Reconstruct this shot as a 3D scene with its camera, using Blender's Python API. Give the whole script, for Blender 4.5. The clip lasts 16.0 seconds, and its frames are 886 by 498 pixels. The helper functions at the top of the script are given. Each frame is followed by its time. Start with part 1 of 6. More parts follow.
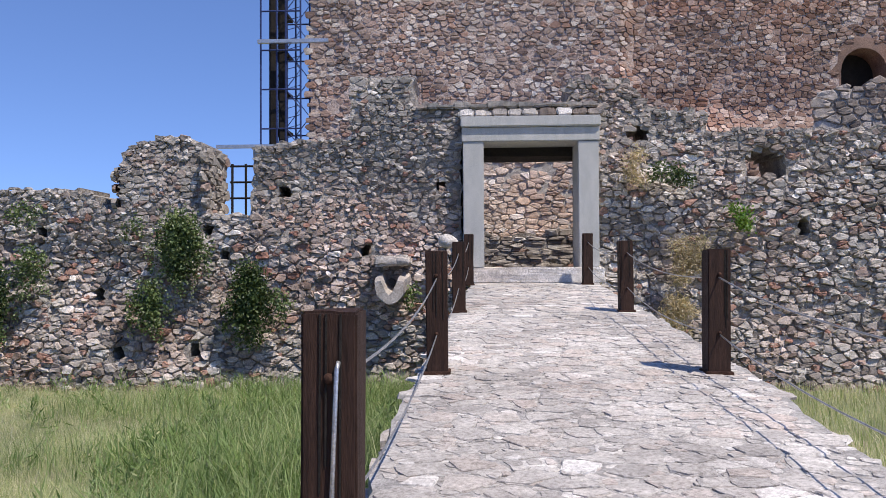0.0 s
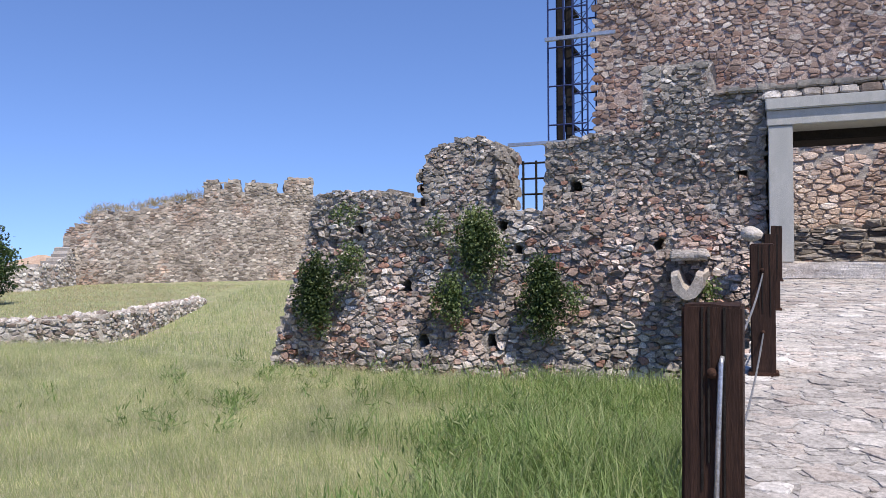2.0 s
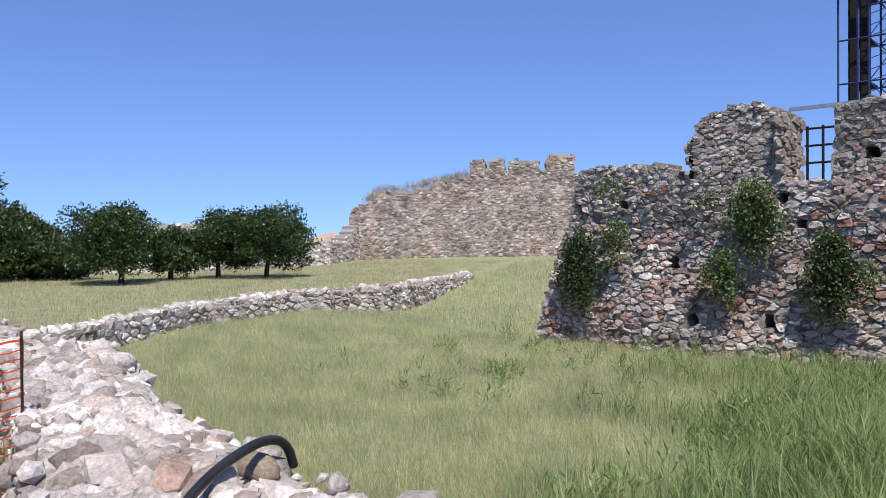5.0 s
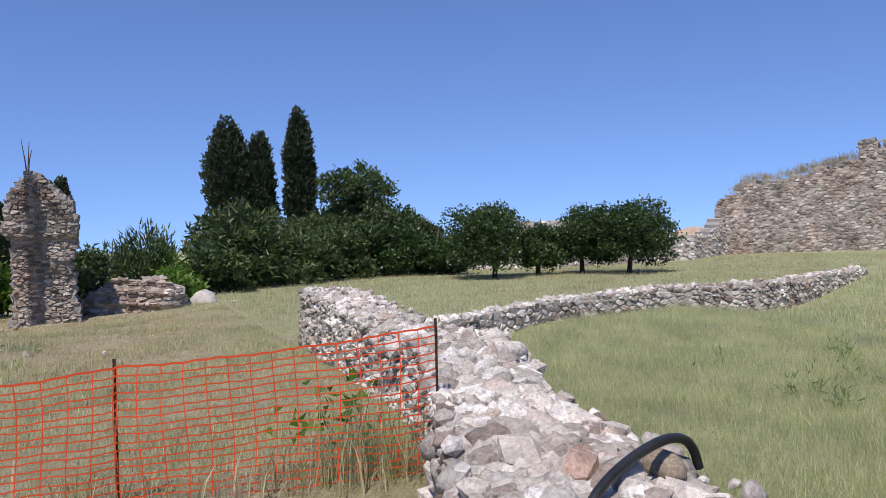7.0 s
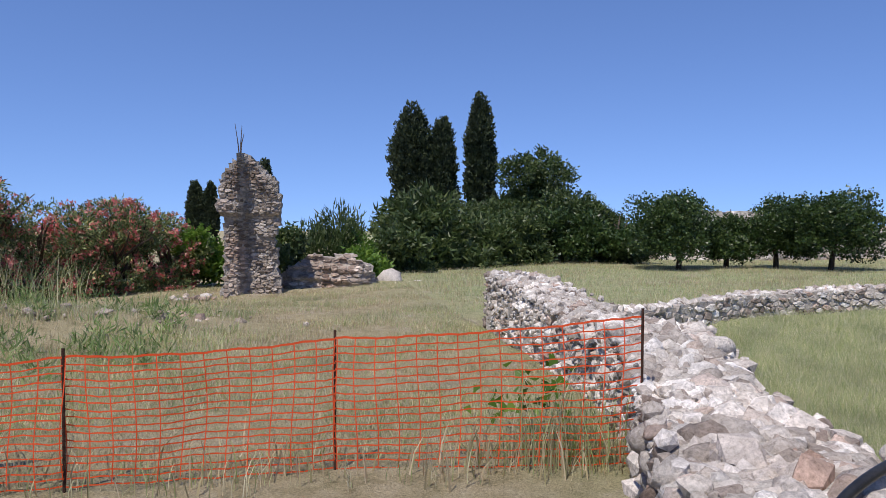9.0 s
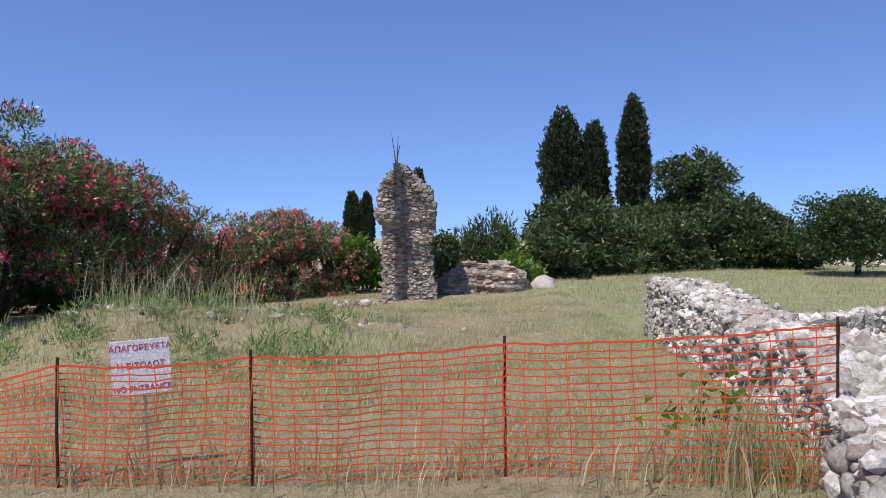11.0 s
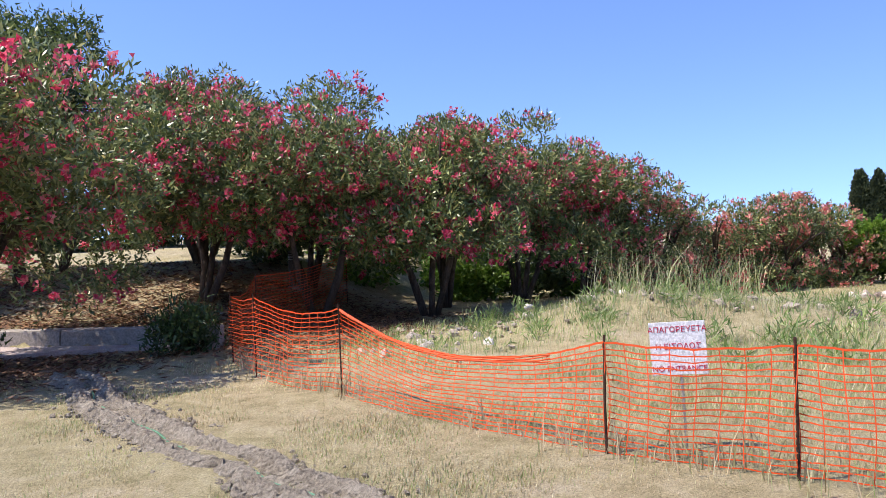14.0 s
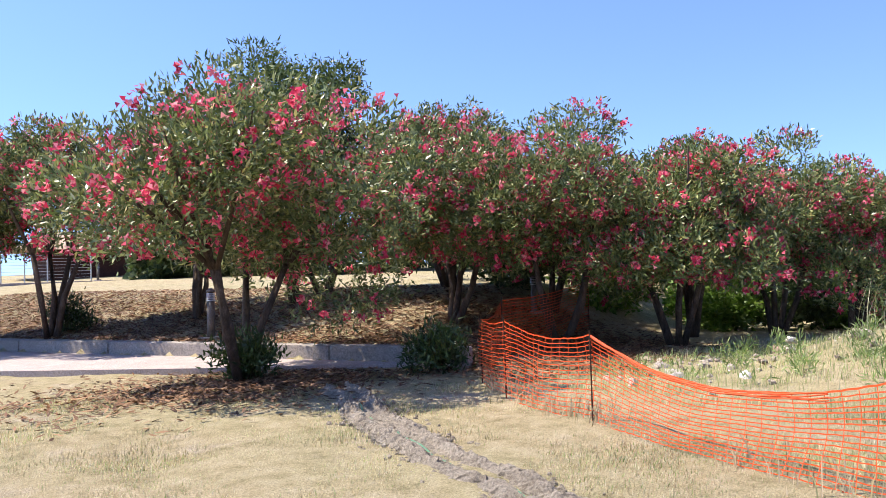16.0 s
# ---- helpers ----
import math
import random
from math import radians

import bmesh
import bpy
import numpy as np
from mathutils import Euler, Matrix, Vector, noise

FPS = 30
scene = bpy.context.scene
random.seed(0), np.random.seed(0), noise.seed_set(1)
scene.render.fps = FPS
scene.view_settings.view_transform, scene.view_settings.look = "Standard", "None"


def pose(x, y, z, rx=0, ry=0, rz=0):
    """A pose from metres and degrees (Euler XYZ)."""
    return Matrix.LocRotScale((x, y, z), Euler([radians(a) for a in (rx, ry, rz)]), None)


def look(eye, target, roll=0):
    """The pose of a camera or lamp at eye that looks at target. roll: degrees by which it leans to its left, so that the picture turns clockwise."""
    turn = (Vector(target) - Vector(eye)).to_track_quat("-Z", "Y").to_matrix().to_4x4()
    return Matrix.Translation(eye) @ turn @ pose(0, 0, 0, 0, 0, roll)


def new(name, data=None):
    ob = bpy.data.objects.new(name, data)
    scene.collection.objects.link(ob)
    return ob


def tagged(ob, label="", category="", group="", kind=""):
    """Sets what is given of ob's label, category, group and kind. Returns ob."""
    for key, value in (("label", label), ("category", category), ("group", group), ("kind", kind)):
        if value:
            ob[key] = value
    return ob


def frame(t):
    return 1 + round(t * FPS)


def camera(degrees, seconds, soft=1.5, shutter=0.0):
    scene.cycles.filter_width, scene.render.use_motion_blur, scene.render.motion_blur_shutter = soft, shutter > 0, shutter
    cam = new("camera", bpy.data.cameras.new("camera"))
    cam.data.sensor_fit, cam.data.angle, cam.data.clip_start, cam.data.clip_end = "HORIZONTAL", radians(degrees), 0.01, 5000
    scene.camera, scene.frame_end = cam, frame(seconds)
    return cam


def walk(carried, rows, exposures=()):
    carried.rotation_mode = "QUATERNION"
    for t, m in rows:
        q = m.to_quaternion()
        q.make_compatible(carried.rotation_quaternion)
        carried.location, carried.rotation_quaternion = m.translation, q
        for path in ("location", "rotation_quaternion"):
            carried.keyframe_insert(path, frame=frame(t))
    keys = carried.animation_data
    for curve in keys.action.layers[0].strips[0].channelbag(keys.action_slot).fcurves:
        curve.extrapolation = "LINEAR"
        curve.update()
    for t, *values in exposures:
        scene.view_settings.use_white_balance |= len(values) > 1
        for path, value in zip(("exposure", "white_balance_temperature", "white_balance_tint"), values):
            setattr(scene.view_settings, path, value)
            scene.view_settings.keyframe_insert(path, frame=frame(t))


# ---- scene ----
cam = camera(59.8, 16.0, 0.8)
ROWS = [
    (0.0, 0.030, 0.021, 1.497, 91.25, 0.34, 2.33),
    (0.5, -0.081, 0.031, 1.495, 91.21, 0.01, 5.47),
    (1.0, -0.207, 0.025, 1.490, 92.24, -0.72, 10.50),
    (1.5, -0.281, -0.023, 1.483, 91.31, -0.32, 16.63),
    (2.0, -0.254, -0.068, 1.492, 90.95, 0.25, 22.63),
    (2.5, -0.199, -0.119, 1.490, 90.08, 0.51, 29.05),
    (3.0, -0.195, -0.104, 1.494, 89.62, 1.15, 35.11),
    (5.5, -0.325, -0.217, 1.492, 89.22, 0.24, 46.21),
    (6.0, -0.419, -0.296, 1.472, 89.35, 0.92, 54.45),
    (6.5, -0.430, -0.317, 1.478, 89.44, 1.77, 62.24),
    (7.0, -0.425, -0.276, 1.478, 89.43, 1.54, 68.02),
    (7.5, -0.441, -0.330, 1.479, 89.38, 1.26, 73.80),
    (8.0, -0.466, -0.459, 1.477, 89.02, 0.60, 77.81),
    (10.5, -0.482, -0.507, 1.481, 88.72, 0.07, 86.64),
    (11.0, -0.530, -0.602, 1.468, 89.01, 0.42, 91.91),
    (11.5, -0.571, -0.668, 1.459, 89.14, 0.49, 97.94),
    (12.0, -0.528, -0.642, 1.464, 89.27, 0.56, 106.35),
    (12.5, -0.415, -0.658, 1.476, 89.48, 1.02, 113.89),
    (13.0, -0.407, -0.796, 1.466, 89.19, 1.41, 118.92),
    (13.5, -0.429, -0.882, 1.448, 88.93, 1.80, 124.05),
    (14.0, -0.418, -0.875, 1.442, 88.99, 2.04, 126.84),
    (14.5, -0.374, -0.904, 1.443, 89.17, 2.00, 130.56),
    (15.0, -0.293, -0.945, 1.447, 89.64, 2.33, 134.35),
    (15.5, -0.236, -0.943, 1.467, 90.72, 1.72, 139.77),
    (16.0, -0.212, -0.918, 1.466, 91.37, 1.64, 144.05),
]
walk(cam, [(t, pose(x, y, z, rx, ry, rz)) for t, x, y, z, rx, ry, rz in ROWS],
     [(0, 0.12, 6650, 13), (2, 0.17, 6650, 13), (5.5, 0.06, 6550, 13), (8, -0.16, 6550, 13), (10.5, -0.12, 6550, 13), (12, 0.14, 6600, 13), (14, 0.68, 6800, 13), (16, 0.97, 7000, 13)])

# ---- light ----
scene.view_settings.exposure = 0.0
SUN_TO = Vector((0.46, -0.37, 1.0)).normalized()
world = bpy.data.worlds.new("sky")
scene.world = world
world.use_nodes = True
wn = world.node_tree
sky = wn.nodes.new("ShaderNodeTexSky")
sky.sky_type, sky.sun_disc = "NISHITA", False
sky.sun_elevation = math.asin(SUN_TO.z)
sky.sun_rotation = math.atan2(SUN_TO.x, SUN_TO.y)
sky.air_density, sky.dust_density, sky.ozone_density, sky.altitude = 1.0, 0.0, 5.0, 1200
bg = wn.nodes["Background"]
dome_dir = wn.nodes.new("ShaderNodeTexCoord")
lift = wn.nodes.new("ShaderNodeVectorMath")
lift.operation = "ADD"
lift.inputs[1].default_value = (0, 0, 0.12)
unit = wn.nodes.new("ShaderNodeVectorMath")
unit.operation = "NORMALIZE"
wn.links.new(dome_dir.outputs["Generated"], lift.inputs[0])
wn.links.new(lift.outputs[0], unit.inputs[0])
wn.links.new(unit.outputs[0], sky.inputs["Vector"])
tint = wn.nodes.new("ShaderNodeMix")
tint.data_type, tint.blend_type = "RGBA", "MULTIPLY"
tint.inputs[0].default_value = 1.0
tint.inputs[7].default_value = (0.92, 0.99, 1.21, 1)
wn.links.new(sky.outputs[0], tint.inputs[6])
wn.links.new(tint.outputs[2], bg.inputs[0])
bg.inputs[1].default_value = 0.15
sun = new("sun", bpy.data.lights.new("sun", "SUN"))
sun.data.energy, sun.data.angle, sun.data.color = 5.0, radians(0.53), (1.0, 0.95, 0.87)
sun.matrix_world = look(SUN_TO * 50, (0, 0, 0))

# ---- materials ----


def node_mat(name, rough=0.85, metal=0.0, spec=0.3):
    m = bpy.data.materials.new(name)
    m.use_nodes = True
    nt = m.node_tree
    b = nt.nodes["Principled BSDF"]
    b.inputs["Roughness"].default_value, b.inputs["Metallic"].default_value = rough, metal
    b.inputs["Specular IOR Level"].default_value = spec
    return m, nt, b


def ramp(nt, fac, stops):
    r = nt.nodes.new("ShaderNodeValToRGB")
    while len(r.color_ramp.elements) < len(stops):
        r.color_ramp.elements.new(0.5)
    for e, (p, c) in zip(r.color_ramp.elements, stops):
        e.position, e.color = p, (*c, 1)
    nt.links.new(fac, r.inputs[0])
    return r.outputs[0]


def noise_tex(nt, scale, detail=6, rough=0.6, stretch=None):
    tc = nt.nodes.new("ShaderNodeNewGeometry")
    n = nt.nodes.new("ShaderNodeTexNoise")
    n.inputs["Scale"].default_value, n.inputs["Detail"].default_value, n.inputs["Roughness"].default_value = scale, detail, rough
    if stretch:
        mp = nt.nodes.new("ShaderNodeVectorMath")
        mp.operation = "MULTIPLY"
        mp.inputs[1].default_value = stretch
        nt.links.new(tc.outputs["Position"], mp.inputs[0])
        nt.links.new(mp.outputs[0], n.inputs["Vector"])
    else:
        nt.links.new(tc.outputs["Position"], n.inputs["Vector"])
    return n.outputs[0]


def mix(nt, fac, a, b, mode="MIX"):
    m = nt.nodes.new("ShaderNodeMix")
    m.data_type, m.blend_type = "RGBA", mode
    for i, v in ((0, fac), (6, a), (7, b)):
        if isinstance(v, (int, float)):
            m.inputs[i].default_value = v
        elif isinstance(v, tuple):
            m.inputs[i].default_value = (*v, 1)
        else:
            nt.links.new(v, m.inputs[i])
    return m.outputs[2]


def bump(nt, b, height, strength=0.5, dist=0.02):
    n = nt.nodes.new("ShaderNodeBump")
    n.inputs["Strength"].default_value, n.inputs["Distance"].default_value = strength, dist
    nt.links.new(height, n.inputs["Height"])
    nt.links.new(n.outputs[0], b.inputs["Normal"])


def rand_out(nt, single):
    if single:
        return nt.nodes.new("ShaderNodeObjectInfo").outputs["Random"]
    return nt.nodes.new("ShaderNodeNewGeometry").outputs["Random Per Island"]


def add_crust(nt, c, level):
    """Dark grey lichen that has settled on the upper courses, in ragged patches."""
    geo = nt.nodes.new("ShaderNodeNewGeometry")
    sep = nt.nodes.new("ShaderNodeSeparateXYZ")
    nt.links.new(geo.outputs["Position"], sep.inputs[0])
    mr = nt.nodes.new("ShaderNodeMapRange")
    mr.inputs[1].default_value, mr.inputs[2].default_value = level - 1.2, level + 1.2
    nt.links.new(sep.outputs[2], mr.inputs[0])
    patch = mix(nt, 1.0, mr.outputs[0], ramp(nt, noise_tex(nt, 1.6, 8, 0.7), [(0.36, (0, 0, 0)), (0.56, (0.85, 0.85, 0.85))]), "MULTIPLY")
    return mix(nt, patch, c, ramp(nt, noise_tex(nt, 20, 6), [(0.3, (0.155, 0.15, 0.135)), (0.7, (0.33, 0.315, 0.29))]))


def stone_mat(name, stops, single=False, lichen=(0.17, 0.165, 0.15), lich=0.5, scale=9.0, bs=0.6, rusty=0.6, crust=None):
    m, nt, b = node_mat(name, 0.92, 0, 0.15)
    base = ramp(nt, rand_out(nt, single), stops)
    g = ramp(nt, noise_tex(nt, scale * 4, 8, 0.75), [(0.32, (0.42, 0.4, 0.38)), (0.66, (1.3, 1.28, 1.26))])
    c = mix(nt, 1.0, base, g, "MULTIPLY")
    spots = ramp(nt, noise_tex(nt, scale, 7, 0.65), [(0.46, (0, 0, 0)), (0.66, (lich, lich, lich))])
    c = mix(nt, spots, c, lichen)
    stain = ramp(nt, noise_tex(nt, 0.7, 6, 0.6), [(0.32, (0.62, 0.6, 0.58)), (0.6, (1.08, 1.06, 1.04))])
    c = mix(nt, 1.0, c, stain, "MULTIPLY")
    rust = ramp(nt, noise_tex(nt, 0.45, 5, 0.6), [(0.5, (0, 0, 0)), (0.68, (rusty, rusty, rusty))])
    c = mix(nt, rust, c, mix(nt, 1.0, c, (1.15, 0.82, 0.7), "MULTIPLY"))
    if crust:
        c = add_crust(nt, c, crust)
    nt.links.new(c, b.inputs["Base Color"])
    bump(nt, b, noise_tex(nt, scale * 3, 9, 0.75), bs, 0.03)
    return m


def rough_mat(name, stops, scale=3.0, fine=40.0, rough=0.9, bs=0.5, bd=0.02, stretch=None, spec=0.2, metal=0.0):
    m, nt, b = node_mat(name, rough, metal, spec)
    base = ramp(nt, noise_tex(nt, scale, 8, 0.65, stretch), stops)
    g = ramp(nt, noise_tex(nt, fine, 6, 0.7, stretch), [(0.32, (0.55, 0.55, 0.55)), (0.68, (1.28, 1.28, 1.28))])
    nt.links.new(mix(nt, 1.0, base, g, "MULTIPLY"), b.inputs["Base Color"])
    bump(nt, b, noise_tex(nt, fine, 6, 0.7, stretch), bs, bd)
    return m


def leaf_mat(name, stops, rough=0.5, trans=0.3):
    m, nt, b = node_mat(name, rough, 0, 0.5)
    c = ramp(nt, rand_out(nt, False), stops)
    patch = ramp(nt, noise_tex(nt, 0.9, 4), [(0.35, (0.75, 0.75, 0.72)), (0.65, (1.15, 1.12, 1.0))])
    c = mix(nt, 1.0, c, patch, "MULTIPLY")
    nt.links.new(c, b.inputs["Base Color"])
    t = nt.nodes.new("ShaderNodeBsdfTranslucent")
    nt.links.new(c, t.inputs[0])
    s = nt.nodes.new("ShaderNodeMixShader")
    s.inputs[0].default_value = trans
    nt.links.new(b.outputs[0], s.inputs[1])
    nt.links.new(t.outputs[0], s.inputs[2])
    nt.links.new(s.outputs[0], nt.nodes["Material Output"].inputs[0])
    return m


GREY_STONES = [(0.0, (0.2, 0.175, 0.155)), (0.2, (0.36, 0.325, 0.29)), (0.44, (0.5, 0.465, 0.43)), (0.54, (0.4, 0.26, 0.21)), (0.6, (0.54, 0.5, 0.46)), (0.9, (0.64, 0.59, 0.545)), (1.0, (0.88, 0.85, 0.8))]
FOOT_STONES = [(0.0, (0.2, 0.175, 0.16)), (0.18, (0.38, 0.35, 0.325)), (0.46, (0.54, 0.51, 0.475)), (0.51, (0.4, 0.23, 0.18)), (0.57, (0.42, 0.3, 0.25)), (0.61, (0.54, 0.505, 0.47)), (0.88, (0.64, 0.6, 0.56)), (1.0, (0.93, 0.91, 0.88))]
BRICKY_STONES = [(0.0, (0.22, 0.14, 0.11)), (0.4, (0.36, 0.25, 0.2)), (0.7, (0.42, 0.31, 0.26)), (1.0, (0.62, 0.54, 0.48))]
WARM_STONES = [(0.0, (0.28, 0.2, 0.17)), (0.25, (0.42, 0.33, 0.28)), (0.5, (0.52, 0.43, 0.38)), (0.62, (0.4, 0.25, 0.19)), (0.72, (0.54, 0.47, 0.42)), (1.0, (0.8, 0.75, 0.69))]
CREAM_STONES = [(0.0, (0.6, 0.48, 0.4)), (0.4, (0.78, 0.67, 0.58)), (0.7, (0.82, 0.66, 0.53)), (1.0, (0.93, 0.88, 0.82))]
PALE_STONES = [(0.0, (0.27, 0.22, 0.19)), (0.18, (0.52, 0.48, 0.44)), (0.6, (0.75, 0.72, 0.68)), (0.66, (0.56, 0.42, 0.35)), (0.72, (0.66, 0.62, 0.57)), (0.82, (0.82, 0.8, 0.77)), (1.0, (0.93, 0.92, 0.9))]
PAVE_STONES = [(0.0, (0.44, 0.425, 0.41)), (0.2, (0.54, 0.52, 0.5)), (0.6, (0.65, 0.63, 0.6)), (0.8, (0.57, 0.51, 0.47)), (1.0, (0.8, 0.79, 0.77))]
FORT_STONES = [(0.0, (0.22, 0.185, 0.16)), (0.4, (0.42, 0.37, 0.32)), (0.75, (0.55, 0.49, 0.43)), (1.0, (0.78, 0.72, 0.65))]
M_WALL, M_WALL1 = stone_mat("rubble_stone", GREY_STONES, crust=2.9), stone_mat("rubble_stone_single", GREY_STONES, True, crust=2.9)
M_FOOT, M_FOOT1 = stone_mat("wall_foot_stone", FOOT_STONES, lich=0.35), stone_mat("wall_foot_stone_single", FOOT_STONES, True, lich=0.35)
M_BRICKY = stone_mat("brown_brick_rubble", BRICKY_STONES, lich=0.3)
M_WARM, M_WARM1 = stone_mat("warm_stone", WARM_STONES, lich=0.2), stone_mat("warm_stone_single", WARM_STONES, True, lich=0.2)
M_CREAM = stone_mat("cream_stone", CREAM_STONES, lich=0.1, rusty=0.3)
M_PALE, M_PALE1 = stone_mat("pale_limestone", PALE_STONES, lich=0.35, rusty=0.15), stone_mat("pale_limestone_single", PALE_STONES, True, lich=0.35, bs=0.9, rusty=0.15)
M_PAVE1 = stone_mat("paving_stone", PAVE_STONES, True, lich=0.25, rusty=0.1)
M_PAVE = stone_mat("paving_stone_joined", PAVE_STONES, lich=0.25, rusty=0.1)
M_FORT = stone_mat("fort_stone", FORT_STONES, lich=0.4)
M_MORTAR = rough_mat("old_mortar", [(0.3, (0.21, 0.185, 0.165)), (0.5, (0.37, 0.335, 0.3)), (0.7, (0.54, 0.49, 0.44))], 2.5, 22, bs=1.0, bd=0.06)
M_MORTAR_WARM = rough_mat("pinkish_mortar", [(0.3, (0.34, 0.26, 0.22)), (0.5, (0.47, 0.37, 0.32)), (0.7, (0.56, 0.46, 0.4))], 2.0, 22, bs=1.0, bd=0.05)
M_MORTAR_PALE = rough_mat("grey_lime_mortar", [(0.3, (0.36, 0.32, 0.28)), (0.7, (0.52, 0.48, 0.43))], 3.0, 40, bs=0.8)
M_JOINT = rough_mat("grey_paving_joint", [(0.3, (0.27, 0.255, 0.24)), (0.7, (0.52, 0.49, 0.46))], 4.0, 50, bs=0.8)
M_MORTAR_FORT = rough_mat("weathered_mortar", [(0.25, (0.21, 0.18, 0.15)), (0.5, (0.37, 0.325, 0.28)), (0.75, (0.52, 0.47, 0.41))], 0.7, 12, bs=0.8)
M_MARBLE = rough_mat("grey_marble", [(0.3, (0.4, 0.4, 0.38)), (0.7, (0.52, 0.51, 0.48))], 2.0, 60, 0.7, 0.15, 0.01, (4, 4, 1))
M_WOOD = rough_mat("dark_stained_wood", [(0.3, (0.022, 0.012, 0.009)), (0.6, (0.05, 0.026, 0.018)), (0.8, (0.1, 0.065, 0.05))], 7, 45, 0.7, 0.6, 0.01, (3, 3, 0.35))
M_STEEL = rough_mat("galvanised_steel", [(0.3, (0.4, 0.4, 0.4)), (0.7, (0.6, 0.6, 0.6))], 10, 80, 0.4, 0.1, 0.005, None, 0.5, 0.8)
M_BLUE = rough_mat("blue_painted_steel", [(0.3, (0.02, 0.03, 0.09)), (0.7, (0.04, 0.06, 0.16))], 10, 80, 0.5, 0.1)
M_DARK = rough_mat("dark_planks", [(0.3, (0.015, 0.013, 0.012)), (0.7, (0.03, 0.026, 0.022))], 4, 40)
M_RUST = rough_mat("rusty_rebar", [(0.3, (0.03, 0.015, 0.01)), (0.7, (0.09, 0.045, 0.03))], 20, 90)
M_NET, _nt, _b = node_mat("orange_plastic_net", 0.5, 0, 0.4)
_b.inputs["Base Color"].default_value = (0.68, 0.078, 0.014, 1)
M_BLACK = rough_mat("black_plastic_pipe", [(0.3, (0.012, 0.012, 0.013)), (0.7, (0.03, 0.03, 0.03))], 6, 60, 0.4, 0.1, 0.004, None, 0.5)
M_WHITE = rough_mat("white_painted_sheet", [(0.3, (0.74, 0.74, 0.76)), (0.7, (0.82, 0.82, 0.83))], 5, 60, 0.6, 0.05)
M_RED, _nt, _b = node_mat("red_paint", 0.6)
_b.inputs["Base Color"].default_value = (0.5, 0.02, 0.06, 1)
M_CONC = rough_mat("grey_concrete", [(0.3, (0.25, 0.225, 0.2)), (0.7, (0.36, 0.325, 0.29))], 1.5, 30, 0.85, 0.3)
M_BOLLARD = rough_mat("weathered_grey_metal", [(0.3, (0.1, 0.09, 0.085)), (0.7, (0.17, 0.155, 0.14))], 6, 40, 0.6, 0.2)
M_PATH = rough_mat("pinkish_paving", [(0.3, (0.36, 0.3, 0.28)), (0.7, (0.47, 0.4, 0.37))], 2, 40, 0.85, 0.2)
M_BARK = rough_mat("grey_brown_bark", [(0.3, (0.05, 0.035, 0.026)), (0.6, (0.12, 0.09, 0.07)), (0.8, (0.22, 0.18, 0.15))], 6, 40, 0.9, 0.9, 0.02, (2, 2, 0.5))
M_GRASS = leaf_mat("meadow_grass", [(0.0, (0.25, 0.35, 0.12)), (0.35, (0.42, 0.48, 0.24)), (0.65, (0.58, 0.57, 0.36)), (1.0, (0.82, 0.76, 0.58))], 0.6, 0.5)
M_GRASS_LUSH = leaf_mat("lush_grass", [(0.0, (0.15, 0.25, 0.07)), (0.6, (0.28, 0.39, 0.15)), (1.0, (0.46, 0.5, 0.27))], 0.5, 0.5)
M_GRASS_DRY = leaf_mat("dry_grass", [(0.0, (0.3, 0.29, 0.14)), (0.35, (0.46, 0.385, 0.25)), (0.8, (0.57, 0.475, 0.335)), (1.0, (0.7, 0.6, 0.45))], 0.7, 0.45)
M_OLEANDER = leaf_mat("oleander_leaf", [(0.0, (0.055, 0.09, 0.03)), (0.6, (0.155, 0.21, 0.075)), (0.95, (0.36, 0.4, 0.18)), (1.0, (0.55, 0.46, 0.18))], 0.38, 0.24)
M_FLOWER = leaf_mat("pink_blossom", [(0.0, (0.5, 0.025, 0.08)), (0.55, (0.76, 0.08, 0.19)), (1.0, (0.94, 0.38, 0.46))], 0.6, 0.4)
M_CYPRESS = leaf_mat("cypress_scales", [(0.0, (0.015, 0.028, 0.012)), (0.7, (0.035, 0.055, 0.022)), (1.0, (0.06, 0.08, 0.03))], 0.7, 0.1)
M_ORANGE = leaf_mat("citrus_leaf", [(0.0, (0.025, 0.05, 0.015)), (0.7, (0.05, 0.095, 0.025)), (1.0, (0.12, 0.17, 0.05))], 0.4, 0.25)
M_BUSH = leaf_mat("shrub_leaf", [(0.0, (0.035, 0.062, 0.02)), (0.6, (0.07, 0.115, 0.034)), (1.0, (0.15, 0.19, 0.07))], 0.5, 0.35)
M_BRIGHT = leaf_mat("bright_leaf", [(0.0, (0.07, 0.15, 0.02)), (0.6, (0.13, 0.25, 0.035)), (1.0, (0.22, 0.32, 0.06))], 0.5, 0.4)
M_CREEPER = leaf_mat("creeper_leaf", [(0.0, (0.06, 0.1, 0.03)), (0.6, (0.12, 0.18, 0.06)), (1.0, (0.26, 0.31, 0.13))], 0.5, 0.3)
M_DEAD = leaf_mat("fallen_leaf", [(0.0, (0.07, 0.035, 0.02)), (0.5, (0.17, 0.08, 0.04)), (1.0, (0.36, 0.22, 0.13))], 0.8, 0.1)
M_FLOWER_PALE = leaf_mat("faded_pink_blossom", [(0.0, (0.55, 0.1, 0.12)), (0.6, (0.68, 0.24, 0.22)), (1.0, (0.66, 0.42, 0.34))], 0.7, 0.3)

# ---- mesh helpers ----


